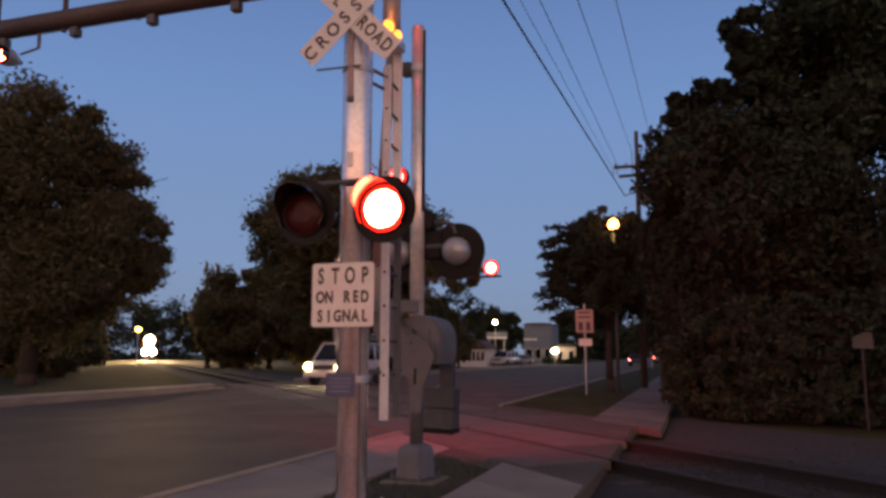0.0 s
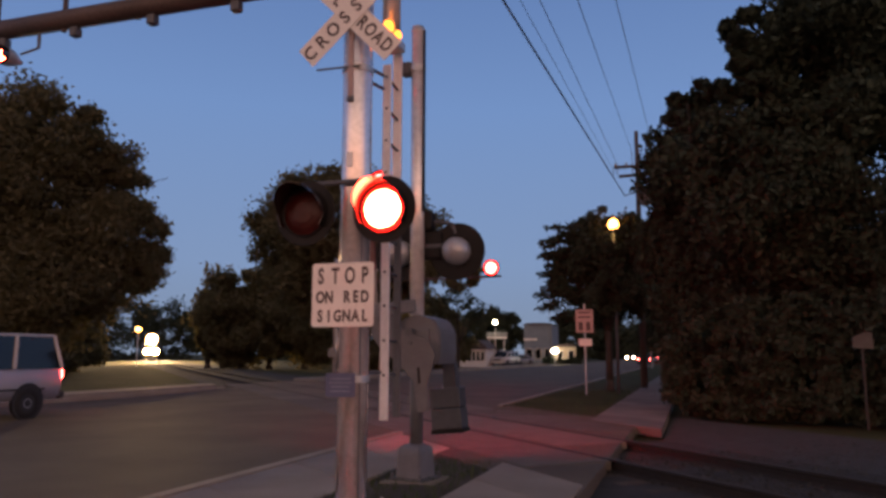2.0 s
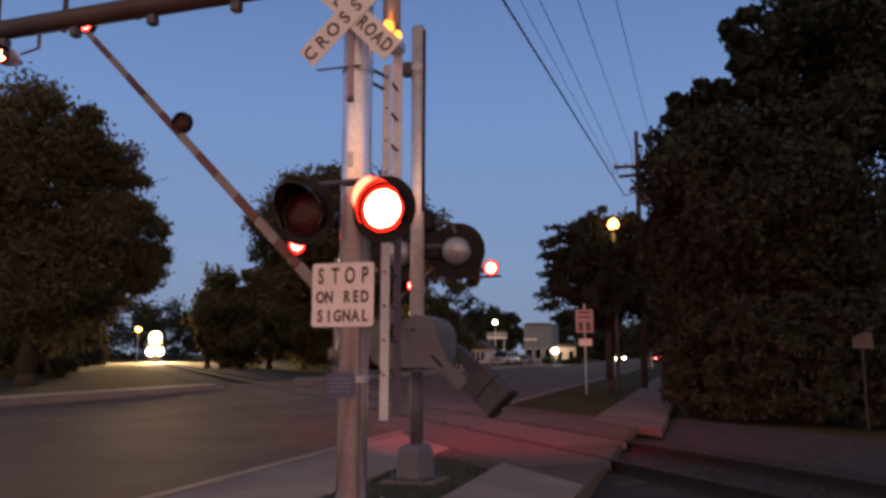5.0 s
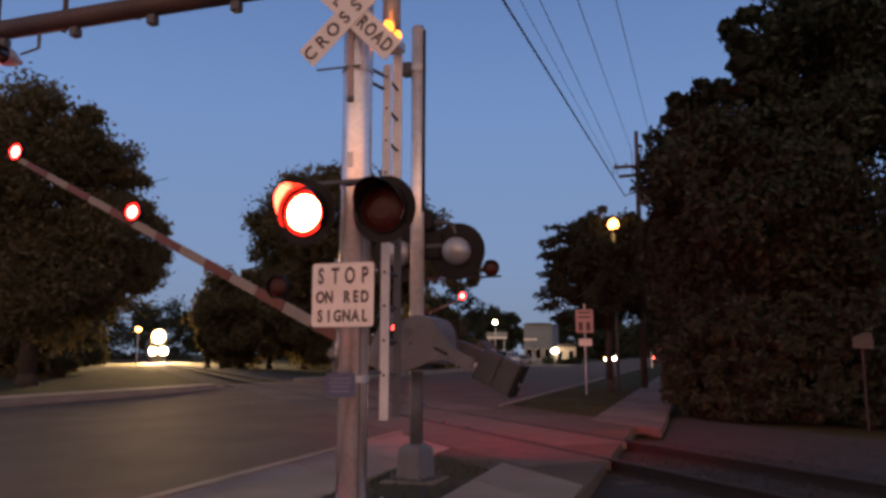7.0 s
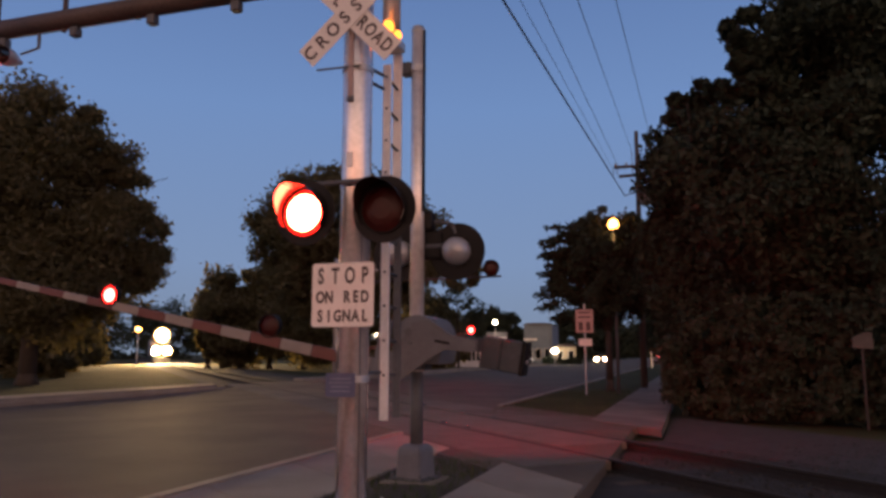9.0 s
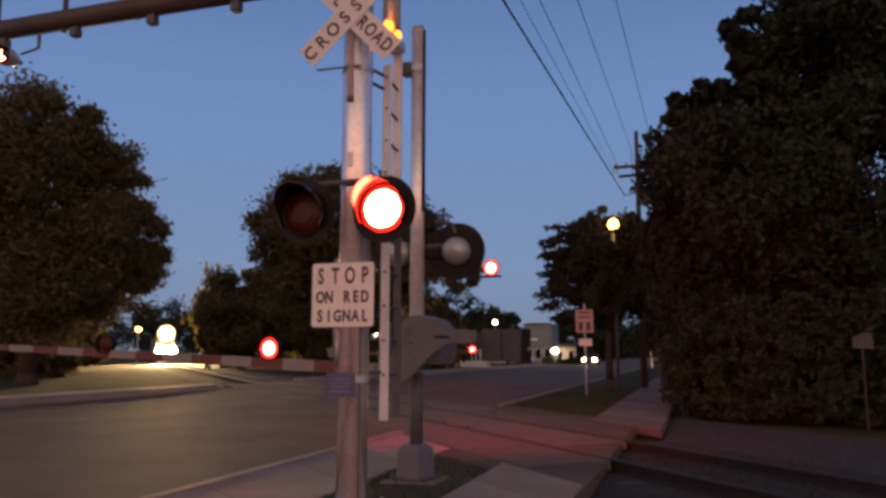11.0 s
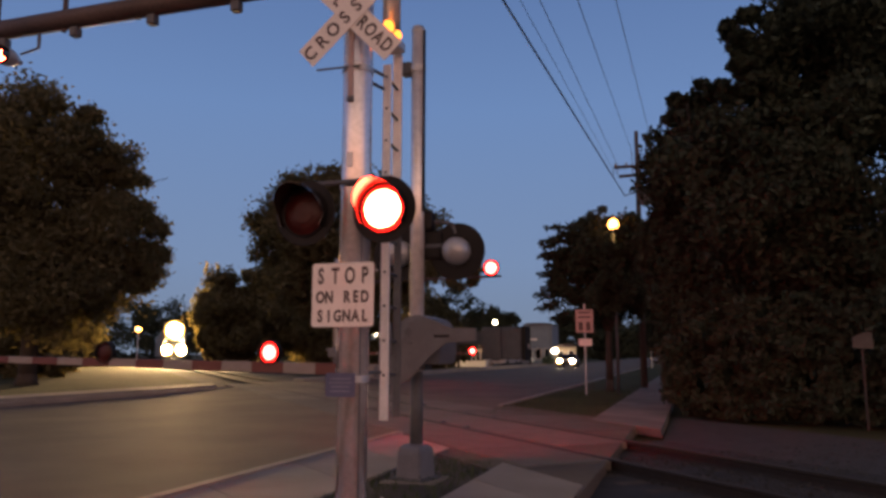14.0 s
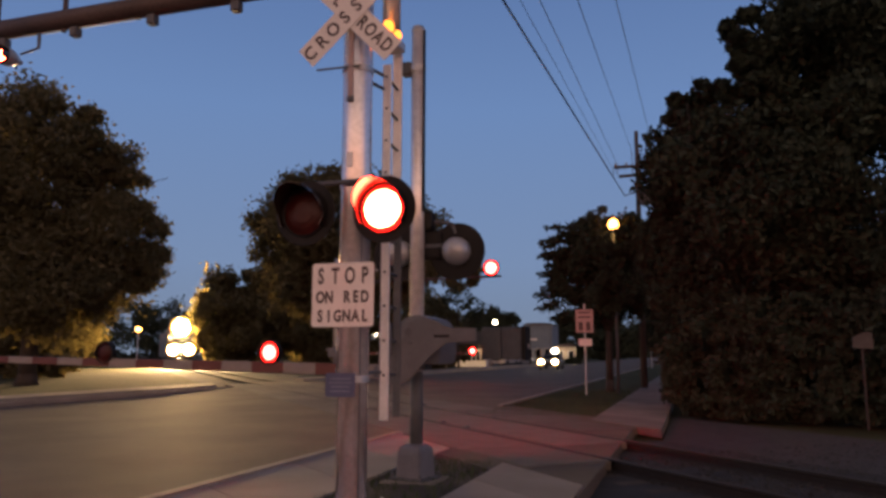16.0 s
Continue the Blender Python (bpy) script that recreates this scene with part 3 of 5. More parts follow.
tree("tree", (-22.0, 70.0, -0.05), 0.12, [(-22.0, 70.0, 6.9, 1.6, 1.6, 1.3), (-20.6, 70.2, 5.9, 1.4, 1.4, 1.2), (-19.6, 70.0, 4.9, 1.0, 1.0, 1.0)], 1500, 0.14, 71, "sparse lacy tree with bare twigs against the sky", clumps=90, fork=0.45)
tree("tree", (-1.6, 44.0, 0.0), 0.2, [(-2.2, 44.5, 6.0, 1.8, 1.8, 2.6), (-1.6, 44.0, 3.2, 1.7, 1.7, 1.6)], 14000, 0.16, 64, "dark tree among others along the footway", clumps=90)
tree("tree", (-1.0, 36.0, 0.0), 0.2, [(-1.3, 36.0, 5.2, 1.6, 1.6, 2.4), (-0.7, 36.5, 3.0, 1.5, 1.5, 1.4)], 14000, 0.15, 65, "dark tree among others along the footway", clumps=90)
for k, (x, y, z, rr, h) in enumerate(((-54.0, 52.0, 3.8, 4.0, 3.9), (-60.0, 48.0, 4.2, 5.0, 4.4), (-49.0, 44.0, 3.2, 3.4, 3.2), (-42.0, 38.0, 2.2, 2.2, 2.2), (-66.0, 42.0, 4.0, 5.0, 4.2))):
    tree("tree", (x, y, -0.05), 0.22, [(x, y, z, rr, rr, h), (x + 1, y, z * 0.5, rr, rr, h * 0.55)], 12000, 0.26, 110 + k, "lower dark tree behind the roadside", "far tree row", clumps=70, mat=LEAF_PALE)
for k, (x, y, z, rr, h) in enumerate(((-0.6, 60.0, 4.4, 2.4, 3.2), (-1.0, 74.0, 4.8, 2.6, 3.6), (-0.4, 92.0, 5.0, 3.2, 4.0), (-1.5, 115.0, 5.2, 3.6, 4.4), (-1.5, 145.0, 6.0, 5.0, 5.0), (-1.0, 190.0, 7.0, 6.5, 6.0), (-8.0, 420.0, 9.0, 12.0, 8.5), (-30.0, 430.0, 9.0, 14.0, 8.5), (-22.5, 190.0, 5.0, 4.0, 5.0), (-24.0, 240.0, 6.0, 6.0, 6.0), (-22.0, 320.0, 7.0, 6.5, 7.0))):
    tree("tree", (x + 0.6, y, -0.02), 0.2, [(x, y, z, rr, rr, h), (x + 0.6, y, z * 0.45, rr * 0.8, rr * 0.8, h * 0.55)], 7000, 0.12 + 0.0022 * y, 130 + k, "dark roadside tree further along the road", "distant trees", clumps=60)

# ---------- crossing signals ----------
FLASH_RIGHT, FLASH_LEFT = [], []   # lenses that are lit together


def lens_drum(parent, r, at, lit, name="lens", core=-0.11):
    """A double-faced lens, lit on one side and dark red on the other, that turns on its upright axis to flash."""
    bm = bmesh.new()
    prof = [(0, -0.30 * r), (0.45 * r, -0.27 * r), (0.70 * r, -0.20 * r), (0.81 * r, -0.15 * r), (0.96 * r, -0.06 * r), (r, 0)]
    lathe(prof, 28, BACKFACE, bm)
    lathe([(a, -b) for a, b in prof], 28, BACKFACE, bm)
    me = bpy.data.meshes.new(name)
    bm.to_mesh(me)
    bm.free()
    me.materials.append(lit)
    me.materials.append(REDLENS_OFF)
    me.materials.append(RED_HALO)
    # The outer ring of the lit face carries the painted red bloom.
    for p in me.polygons:
        p.material_index = 0 if p.center.y < core * r else (2 if p.center.y < -0.01 * r else 1)
    ob = new(name, me)
    ob.parent = parent
    ob.matrix_basis = pose(*at)
    return ob


def flasher(parent, at, toward, lit=None, r=0.175, disc=0.305, tilt=0.0, tunnel=False):
    """A flashing lamp: black backing disc with a round opening, visor, cast housing behind. toward -1 faces -y."""
    M = pose(*at, 0, 0, 0 if toward < 0 else 180) @ pose(0, 0, 0, tilt)
    ring = lathe([(r * 0.972, -0.016), (r + 0.010, -0.030), (r + 0.010, -0.004), (disc - 0.006, -0.004), (disc, 0.0), (disc - 0.006, 0.004), (r + 0.010, 0.004), (r + 0.010, 0.030), (r * 0.972, 0.016), (r * 0.972, 0.010), (r + 0.002, 0.004), (r + 0.002, -0.004), (r * 0.972, -0.010), (r * 0.972, -0.016)], 40, BACKFACE)
    unit = part("flasher", ring, BLACK, parent, "black round backing disc with visor", smooth=False, m=M)
    bm = bmesh.new()
    seg, a0, a1 = 26, math.radians(-89.5 if tunnel else -35), math.radians(269.5 if tunnel else 215)
    rows_ = []
    for k in range(seg + 1):
        a = a0 + (a1 - a0) * k / seg
        reach = (0.16 if tunnel else 0.10) + 0.20 * max(0.0, math.sin(a)) ** 0.7
        rows_.append([Vector((rr * math.cos(a), y, rr * math.sin(a))) for rr, y in ((r + 0.012, -0.002), (r + 0.016, -reach), (r + 0.020, -reach), (r + 0.018, -0.002))])
    vs = [[bm.verts.new(p) for p in row] for row in rows_]
    for u, v in zip(vs, vs[1:]):
        for k in range(4):
            bm.faces.new((u[k], u[(k + 1) % 4], v[(k + 1) % 4], v[k]))
    bm.faces.new(vs[0])
    bm.faces.new(vs[-1][::-1])
    bmesh.ops.recalc_face_normals(bm, faces=bm.faces[:])
    part("visor", bm, VISOR, unit)
    back = lathe([(r + 0.02, 0.004), (r + 0.02, 0.05), (r + 0.012, 0.10), (r * 0.75, 0.17), (r * 0.3, 0.20), (0, 0.205)], 28, BACKFACE)
    part("housing", back, HOUSING, unit, "cast aluminium domed lamp housing", smooth=True)
    bm = tube((0, 0.20, 0), (0, 0.24, 0), 0.03, 0.03, 10)
    for k in range(6):
        a = k * math.pi / 3
        tube(((r + 0.005) * math.cos(a), 0.05, (r + 0.005) * math.sin(a)), (0.05 * math.cos(a), 0.195, 0.05 * math.sin(a)), 0.008, 0.006, 6, bm)
    part("cooling_rib", bm, HOUSING, unit)
    lens = lens_drum(unit, r, (0, 0, 0), lit or REDLENS_OFF)
    return unit, lens


def crossbuck(parent, at, z_turn=0.0):
    cross = []
    for sign, words, dy in ((1, "CROSSING", -0.012), (-1, "RAIL ROAD", 0.0)):
        M = pose(at[0], at[1] + dy, at[2], 0, -41.5 if sign > 0 else 46.0, 0)
        blade = part("crossbuck_blade", box((0, 0, 0), (1.24, 0.006, 0.235), bevel=0.002), SIGNWHITE, parent, "white blade with black lettering", m=M)
        if sign > 0:
            lettering(words, 0.185, INK, blade, Matrix.Translation((0, -0.0045, -0.004)) @ FACE, 0.158, bold=0.005, narrow=0.88)
        else:
            for word, dx in (("RAIL", -0.36), ("ROAD", 0.36)):
                lettering(word, 0.175, INK, blade, Matrix.Translation((dx - 0.01, -0.0045, -0.004)) @ FACE, 0.118, bold=0.005, narrow=0.82)
        cross.append(blade)
    return cross


def plate(name, w, h, mat, parent, at, label, border=None, r=0.03):
    pts = []
    for cx, cz, a0 in ((w / 2 - r, h / 2 - r, 0), (-w / 2 + r, h / 2 - r, 90), (-w / 2 + r, -h / 2 + r, 180), (w / 2 - r, -h / 2 + r, 270)):
        for k in range(4):
            a = radians(a0 + 30 * k)
            pts.append((cx + r * math.cos(a), cz + r * math.sin(a)))
    ob = part(name, prism(pts, -0.003, 0.003), mat, parent, label, m=pose(*at))
    return ob


# cantilever signal beside the footway
MX, MY = -2.93, 6.13
sig = thing("cantilever_signal", "tall pale steel crossing signal mast with flashers and overhead arm", "railway signal", (MX, MY, 0.08))
bm = tube((0, 0, 0.02), (0, 0, 6.6), 0.139, 0.143, 28)
part("mast", bm, ALU, sig, "round pale painted steel mast with a weld seam", smooth=True)
bm = box((-0.004, -0.147, 4.12), (0.052, 0.024, 0.76), bevel=0.005)
part("conduit", bm, STAINED, sig, "short stained conduit strip")
part("conduit_cap", box((-0.004, -0.150, 3.735), (0.066, 0.036, 0.05), bevel=0.006), DARKIRON, sig)
part("tag_plate", box((-0.002, -0.146, 3.154), (0.060, 0.006, 0.14), bevel=0.002), LADDERPAINT, sig, "small pale tag plate")
# Tube and beads added so the mast edge glints in the train light.
part("glint_tube", tube((-0.132, -0.063, 1.18), (-0.132, -0.063, 1.66), 0.009, 0.009, 10), GLINT_STEEL, sig, "thin polished tube added for a headlight glint", smooth=True)
for zc in (1.22, 1.40, 1.62):
    part("glint_bead", lathe([(0, -0.016), (0.013, -0.012), (0.013, 0.012), (0, 0.016)], 12, pose(-0.132, -0.063, zc)), GLINT_STEEL, sig, "polished bead added for a star glint", smooth=True)
part("ground_wire", tube((0.11, -0.09, 0.05), (0.105, -0.085, 2.5), 0.008, 0.008, 6), DARKIRON, sig)
bm = box((0, 0, 0.015), (0.56, 0.56, 0.03), bevel=0.005)
for sx in (-1, 1):
    for sy in (-1, 1):
        tube((0.21 * sx, 0.21 * sy, 0.0), (0.21 * sx, 0.21 * sy, 0.09), 0.018, 0.018, 6, bm)
part("base_plate", bm, GALV, sig)
part("foundation", box((0, 0, -0.03), (0.72, 0.72, 0.07), bevel=0.01), CONCRETE, sig)
for zc in (2.93, 4.06, 1.95, 1.15):
    part("clamp_band", lathe([(0.139, -0.03), (0.149, -0.03), (0.149, 0.03), (0.139, 0.03)], 28, Matrix.Translation((0, 0, zc))), GALV, sig)
part("crossarm", tube((-0.50, -0.19, 2.93), (0.44, -0.19, 2.93), 0.025, 0.025, 12, tube((0, -0.19, 2.93), (0, 0, 2.93), 0.03, 0.03, 10)), DARKIRON, sig)
for x in (-0.40, 0.385):
    part("flasher_hanger", tube((x, -0.06, 2.66), (x, -0.19, 2.93), 0.02, 0.02, 8), DARKIRON, sig)
_, l1 = flasher(sig, (-0.40, -0.23, 2.655), -1, RED_ON, r=0.213)
_, l2 = flasher(sig, (0.385, -0.23, 2.645), -1, RED_ON, r=0.213)
FLASH_LEFT.append(l1)
FLASH_RIGHT.append(l2)
crossbuck(sig, (0.010, -0.19, 4.575))
part("sign_bracket", tube((-0.36, -0.15, 4.06), (0.10, -0.15, 4.05), 0.011, 0.011, 8, tube((0, 0, 4.06), (0, -0.15, 4.06), 0.012, 0.012, 8)), DARKIRON, sig)
s = plate("stop_sign_plate", 0.612, 0.575, SIGNWHITE, sig, (-0.035, -0.17, 1.90), "square white sign with black capitals")
for word, dz, size, gap in (("STOP", 0.165, 0.20, 0.145), ("ON RED", -0.025, 0.142, 0.088), ("SIGNAL", -0.195, 0.142, 0.088)):
    lettering(word, size, INK, s, Matrix.Translation((0, -0.0045, dz)) @ FACE, gap, bold=0.006, narrow=0.64 if word == "STOP" else 0.76)
b = plate("notice_plate", 0.29, 0.21, BLUE, sig, (-0.045, -0.16, 1.10), "small blue emergency notice plate", r=0.02)
for dz, w in ((0.055, 0.20), (0.02, 0.22), (-0.015, 0.18), (-0.055, 0.20)):
    part("text_bar", box((0, -0.004, dz), (w, 0.002, 0.016)), BARPAINT, b)
# overhead arm: two chords, posts, walkway lamp brackets
for zc, rr, yo in ((5.08, 0.115, 0.0), (6.15, 0.08, 0.0)):
    part("arm_chord", tube((0.1, yo, zc), (-7.2, yo, zc + 0.12), rr, rr * 0.95, 20), SHADED_TUBE, sig, "long horizontal steel tube over the road", smooth=True)
for k in range(6):
    x = -0.60 - 1.03 * k
    part("arm_strut", tube((x, 0, 5.0), (x - 0.02, 0, 6.2), 0.03, 0.03, 10), SHADED_TUBE, sig)
for k in range(6):
    x = -1.40 - 1.06 * k
    part("chord_lug", box((x, 0, 4.94 + 0.015 * k), (0.10, 0.10, 0.11), bevel=0.012), DARKIRON, sig)
part("lamp_bracket", tube((-4.02, -0.03, 5.02), (-4.015, -0.03, 4.84), 0.020, 0.018, 8, tube((-4.015, -0.03, 4.84), (-4.20, -0.10, 4.76), 0.014, 0.014, 8)), DARKIRON, sig)
_, l3 = flasher(sig, (-4.31, -0.23, 4.715), -1, RED_ON, r=0.085, disc=0.10)
FLASH_RIGHT.append(l3)
_, l4 = flasher(sig, (-6.05, -0.23, 4.72), -1, RED_ON)
FLASH_LEFT.append(l4)
part("lamp_hanger", tube((-6.05, 0, 4.72), (-6.05, 0, 5.05), 0.02, 0.02, 8), DARKIRON, sig)
# ladder
part("ladder_rail", box((0.127, 0.42, 2.51), (0.084, 0.03, 3.52), bevel=0.004), LADDERPAINT, sig, "white flat ladder rail")
part("ladder_rail", box((0.083, 0.80, 3.71), (0.098, 0.03, 1.917), bevel=0.004), LADDERPAINT, sig, "white flat ladder rail")
part("ladder_rail", box((0.10, 0.80, 1.75), (0.080, 0.02, 1.99), bevel=0.004), DARKIRON, sig, "dark flat ladder rail")
for k in range(10):
    z = 4.141 - 0.33 * k
    part("rung", tube((0.125, 0.42, z), (0.085, 0.80, z), 0.016, 0.016, 8), DARKIRON, sig)
    part("rung_bolt", tube((0.127, 0.405, z), (0.127, 0.394, z), 0.015, 0.013, 6), DARKIRON, sig)
part("upper_post", tube((0.082, 0.62, 4.62), (0.082, 0.62, 6.6), 0.095, 0.092, 24), GATEMAST, sig, "pale round steel post above the ladder", smooth=True)
part("upper_post_seat", box((0.090, 0.62, 4.57), (0.20, 0.26, 0.10), bevel=0.012), GALV, sig)
for zc in (1.2, 2.6, 4.02, 4.16):
    part("ladder_bracket", tube((0, 0.05, zc), (0.10, 0.45, zc), 0.018, 0.018, 8), DARKIRON, sig)
# Two emissive blobs stand in for street-light reflections on the post.
part("amber_glint", lathe([(0, 0.080), (0.042, 0.047), (0.057, 0.0), (0.042, -0.047), (0, -0.080)], 16, pose(0.178, 0.32, 4.632, 0, -20, 0)), GLINT_AMBER, sig, "small glowing amber blob painting a street-light glint", smooth=True)
part("amber_glint", lathe([(0, 0.055), (0.032, 0.032), (0.042, 0.0), (0.032, -0.032), (0, -0.055)], 16, pose(0.277, 0.32, 4.528, 0, -20, 0)), GLINT_AMBER, sig, "small glowing amber blob painting a street-light glint", smooth=True)
# Bracket added to hold the two painted glints.
part("glint_bracket", tube((0.10, 0.52, 4.70), (0.26, 0.35, 4.54), 0.014, 0.012, 8), DARKIRON, sig)

# ---------- gate ----------
GX, GY = -2.97, 7.85


def gate(name, at, turn, label, base=True):
    """Gate mechanism on its own mast; returns the thing and its arm, whose pivot is the arm's origin."""
    g = thing(name, label, "crossing gate", at, turn)
    part("mast", tube((0.008, 0, 1.18), (0.008, 0, 5.22), 0.082, 0.080, 20), GATEMAST, g, "slim pale steel mast", smooth=True)
    part("mast_sleeve", tube((0.008, 0, 0.3), (0.008, 0, 1.26), 0.072, 0.072, 20), DARKIRON, g, "dark lower sleeve of the mast", smooth=True)
    part("mast_cap", lathe([(0.082, 5.20), (0.087, 5.22), (0.068, 5.27), (0, 5.28)], 16, pose(0.008, 0, 0)), GALV, g)
    B = pose(0, 0, 0, 0, 0, -14)
    bm = bmesh.new()
    rings = []
    for half, z in ((0.158, 0.03), (0.155, 0.10), (0.146, 0.32), (0.125, 0.37), (0.080, 0.39)):
        rings.append([bm.verts.new((half * sx, half * sy, z)) for sx, sy in ((-1, -1), (1, -1), (1, 1), (-1, 1))])
    for lo, hi in zip(rings, rings[1:]):
        for k in range(4):
            bm.faces.new((lo[k], lo[(k + 1) % 4], hi[(k + 1) % 4], hi[k]))
    bm.faces.new(rings[-1])
    bmesh.ops.bevel(bm, geom=bm.edges[:], offset=0.012, segments=2, affect="EDGES")
    base = part("base_casting", bm, GREYBOX, g, "square tapered cast base round the mast", m=B)
    part("base_flange", box((0, 0, 0.018), (0.42, 0.42, 0.036), bevel=0.006), DARKIRON, g, m=B)
    part("access_plate", box((0, -0.154, 0.20), (0.17, 0.012, 0.18), bevel=0.004), GREYBOX, base)
    for sx in (-1, 1):
        for sy in (-1, 1):
            part("anchor_bolt", tube((0.185 * sx, 0.185 * sy, 0.03), (0.185 * sx, 0.185 * sy, 0.085), 0.017, 0.017, 6), DARKIRON, base)
    part("foundation", box((0, 0, -0.035), (0.62, 0.62, 0.09), bevel=0.012), CONCRETE, g)
    outline = [(-0.26, 1.26), (0.26, 1.26), (0.29, 1.40), (0.28, 1.62), (0.20, 1.76), (0.0, 1.81), (-0.16, 1.76), (-0.25, 1.62), (-0.29, 1.42)]
    bm = prism(outline, -0.20, 0.40)
    bmesh.ops.bevel(bm, geom=bm.edges[:], offset=0.018, segments=2, affect="EDGES")
    part("mechanism_box", bm, GREYBOX, g, "grey cast gate mechanism housing", m=pose(0.07, 0, 0))
    part("mechanism_cover", box((0.07, -0.215, 1.50), (0.34, 0.025, 0.30), bevel=0.01), GREYBOX, g)
    part("mechanism_bracket", box((0, 0, 1.23), (0.30, 0.24, 0.06), bevel=0.01), DARKIRON, g)
    for zc in (1.30, 1.72, 4.74):
        part("clamp_band", lathe([(0.078, -0.035), (0.093, -0.035), (0.093, 0.035), (0.078, 0.035)], 18, Matrix.Translation((0.008, 0, zc))), GALV, g)
    return g


def gate_arm(g, at, length, lights, off, drop, weight_y, rise=0.0, lens_r=0.125):
    arm = part("arm", box((-0.28, 0, drop / 2), (0.14, 0.05, abs(drop) + 0.2), bevel=0.01), GREYBOX, g, "red and white striped gate arm with lamps", m=pose(*at))
    n = 15
    start = 0.3
    step = (length - start) / n
    for k in range(n):
        a, b = start + k * step, start + (k + 1) * step
        h = 0.135 - 0.060 * k / n
        part("stripe", box((-(a + b) / 2, 0, drop + rise * (a + b) / 2), (step - 0.004, 0.03, h), pose(0, 0, 0, 0, math.degrees(rise), 0), bevel=0.006), REDTAPE if k % 2 else WHITETAPE, arm, "red reflective band" if k % 2 else "white reflective band")
    part("shaft", tube((0, -0.03, 0), (0, weight_y + 0.10, 0), 0.045, 0.045, 16), DARKIRON, arm)
    lenses = []
    for r in lights:
        part("arm_lamp", lathe([(lens_r + 0.001, -0.042), (lens_r + 0.013, -0.038), (lens_r + 0.013, 0.038), (lens_r + 0.001, 0.042), (lens_r + 0.001, -0.042)], 20, Matrix.Translation((-r, 0, off)) @ FACE), BLACK, arm, "small black lamp casing")
        part("arm_lamp_bracket", box((-r, 0.0, (off + drop + rise * r) / 2), (0.03, 0.02, max(0.05, abs(off - drop - rise * r) - 0.06))), DARKIRON, arm)
        lenses.append(lens_drum(arm, lens_r, (-r, 0, off), RED_ARM, core=-0.18))
    return arm, lenses


def counterweight_lever(g, at, rear):
    """Cranked plate on the main shaft with iron blocks on the far end of that shaft; turns with the arm."""
    outline = [(-0.44, -0.37), (-0.16, -0.46), (-0.02, -0.40), (0.27, -0.11), (0.42, 0.0), (0.74, 0.02), (0.74, 0.15), (0.44, 0.16), (0.32, 0.22), (0.15, 0.28), (-0.01, 0.22), (-0.17, -0.11), (-0.43, -0.26)]
    bm = prism(outline, -0.022, 0.012)
    bmesh.ops.bevel(bm, geom=bm.edges[:], offset=0.006, segments=2, affect="EDGES")
    lever = part("counterweight_lever", bm, LEVER, g, "pale grey cranked lever plate with iron weights", m=pose(*at))
    part("lever_slot", box((0.356, -0.0225, 0.070), (0.17, 0.003, 0.030)), BLACK, lever, "dark slot in the plate")
    for x, z in ((0.0, 0.0), (-0.27, -0.34)):
        part("lever_bolt", tube((x, -0.022, z), (x, -0.040, z), 0.022, 0.020, 6), DARKIRON, lever)
    sgn = math.copysign(1.0, rear)
    part("shaft", tube((0, 0.012, 0), (0, rear + 0.1 * sgn, 0), 0.045, 0.045, 16), DARKIRON, lever)
    part("rear_plate", prism([(-0.10, -0.06), (0.10, -0.02), (0.30, 0.0), (0.55, -0.01), (0.55, 0.15), (0.30, 0.15), (0.10, 0.12), (-0.10, 0.08)], rear - 0.10, rear + 0.06), WEIGHTIRON, lever, "dark tapered steel bar")
    for k in range(2):
        part("counterweight", box((0.645 + 0.245 * k, rear, 0.005), (0.24, 0.28, 0.38), bevel=0.018), WEIGHTIRON, lever, "dull blue-grey iron counterweight block")
    part("counterweight_end", box((1.035, rear, 0.005), (0.05, 0.30, 0.40), bevel=0.01), BLACK, lever, "black end plate")
    part("counterweight_bolt", tube((0.5, rear, -0.03), (1.075, rear, -0.03), 0.025, 0.025, 10), GALV, lever)
    return lever


near_gate = gate("crossing_gate", (GX, GY, 0.08), 0, "slim pale gate mast with grey mechanism and striped lowering arm")
near_arm, near_lenses = gate_arm(near_gate, (-2.93 - GX, 7.53 - GY, 1.69 - 0.08), 6.55, (1.73, 4.12, 6.41), -0.22, -0.425, 0.62, 0.02)
near_lever = counterweight_lever(near_gate, (-2.91 - GX, 7.53 - GY, 1.572 - 0.08), 1.10)
FLASH_RIGHT.append(near_lenses[0])
FLASH_LEFT.append(near_lenses[1])
for x in (0.44, -0.27):
    # Unseen full-circle visors, added to keep red light off the counterweights.
    _, ll = flasher(near_gate, (x + 0.02, 0.10, 2.535), 1, RED_WIDE, r=0.14, disc=0.33, tunnel=True)
    (FLASH_LEFT if x > 0 else FLASH_RIGHT).append(ll)
part("flasher_crossarm", tube((-0.30, 0.05, 2.60), (0.50, 0.05, 2.60), 0.026, 0.026, 12), DARKIRON, near_gate)
part("terminal_box", box((0.10, 0.08, 2.90), (0.17, 0.16, 0.22), bevel=0.03), BLACK, near_gate, "black rounded terminal box")
part("terminal_conduit", tube((0.17, 0.08, 2.90), (0.40, 0.10, 2.86), 0.022, 0.022, 8, tube((0.40, 0.10, 2.86), (0.44, 0.10, 2.74), 0.022, 0.022, 8)), DARKIRON, near_gate)
part("flasher_yoke", box((0.16, 0.10, 2.62), (0.24, 0.10, 0.34), bevel=0.03), BLACK, near_gate, "black cast yoke between the lamps")
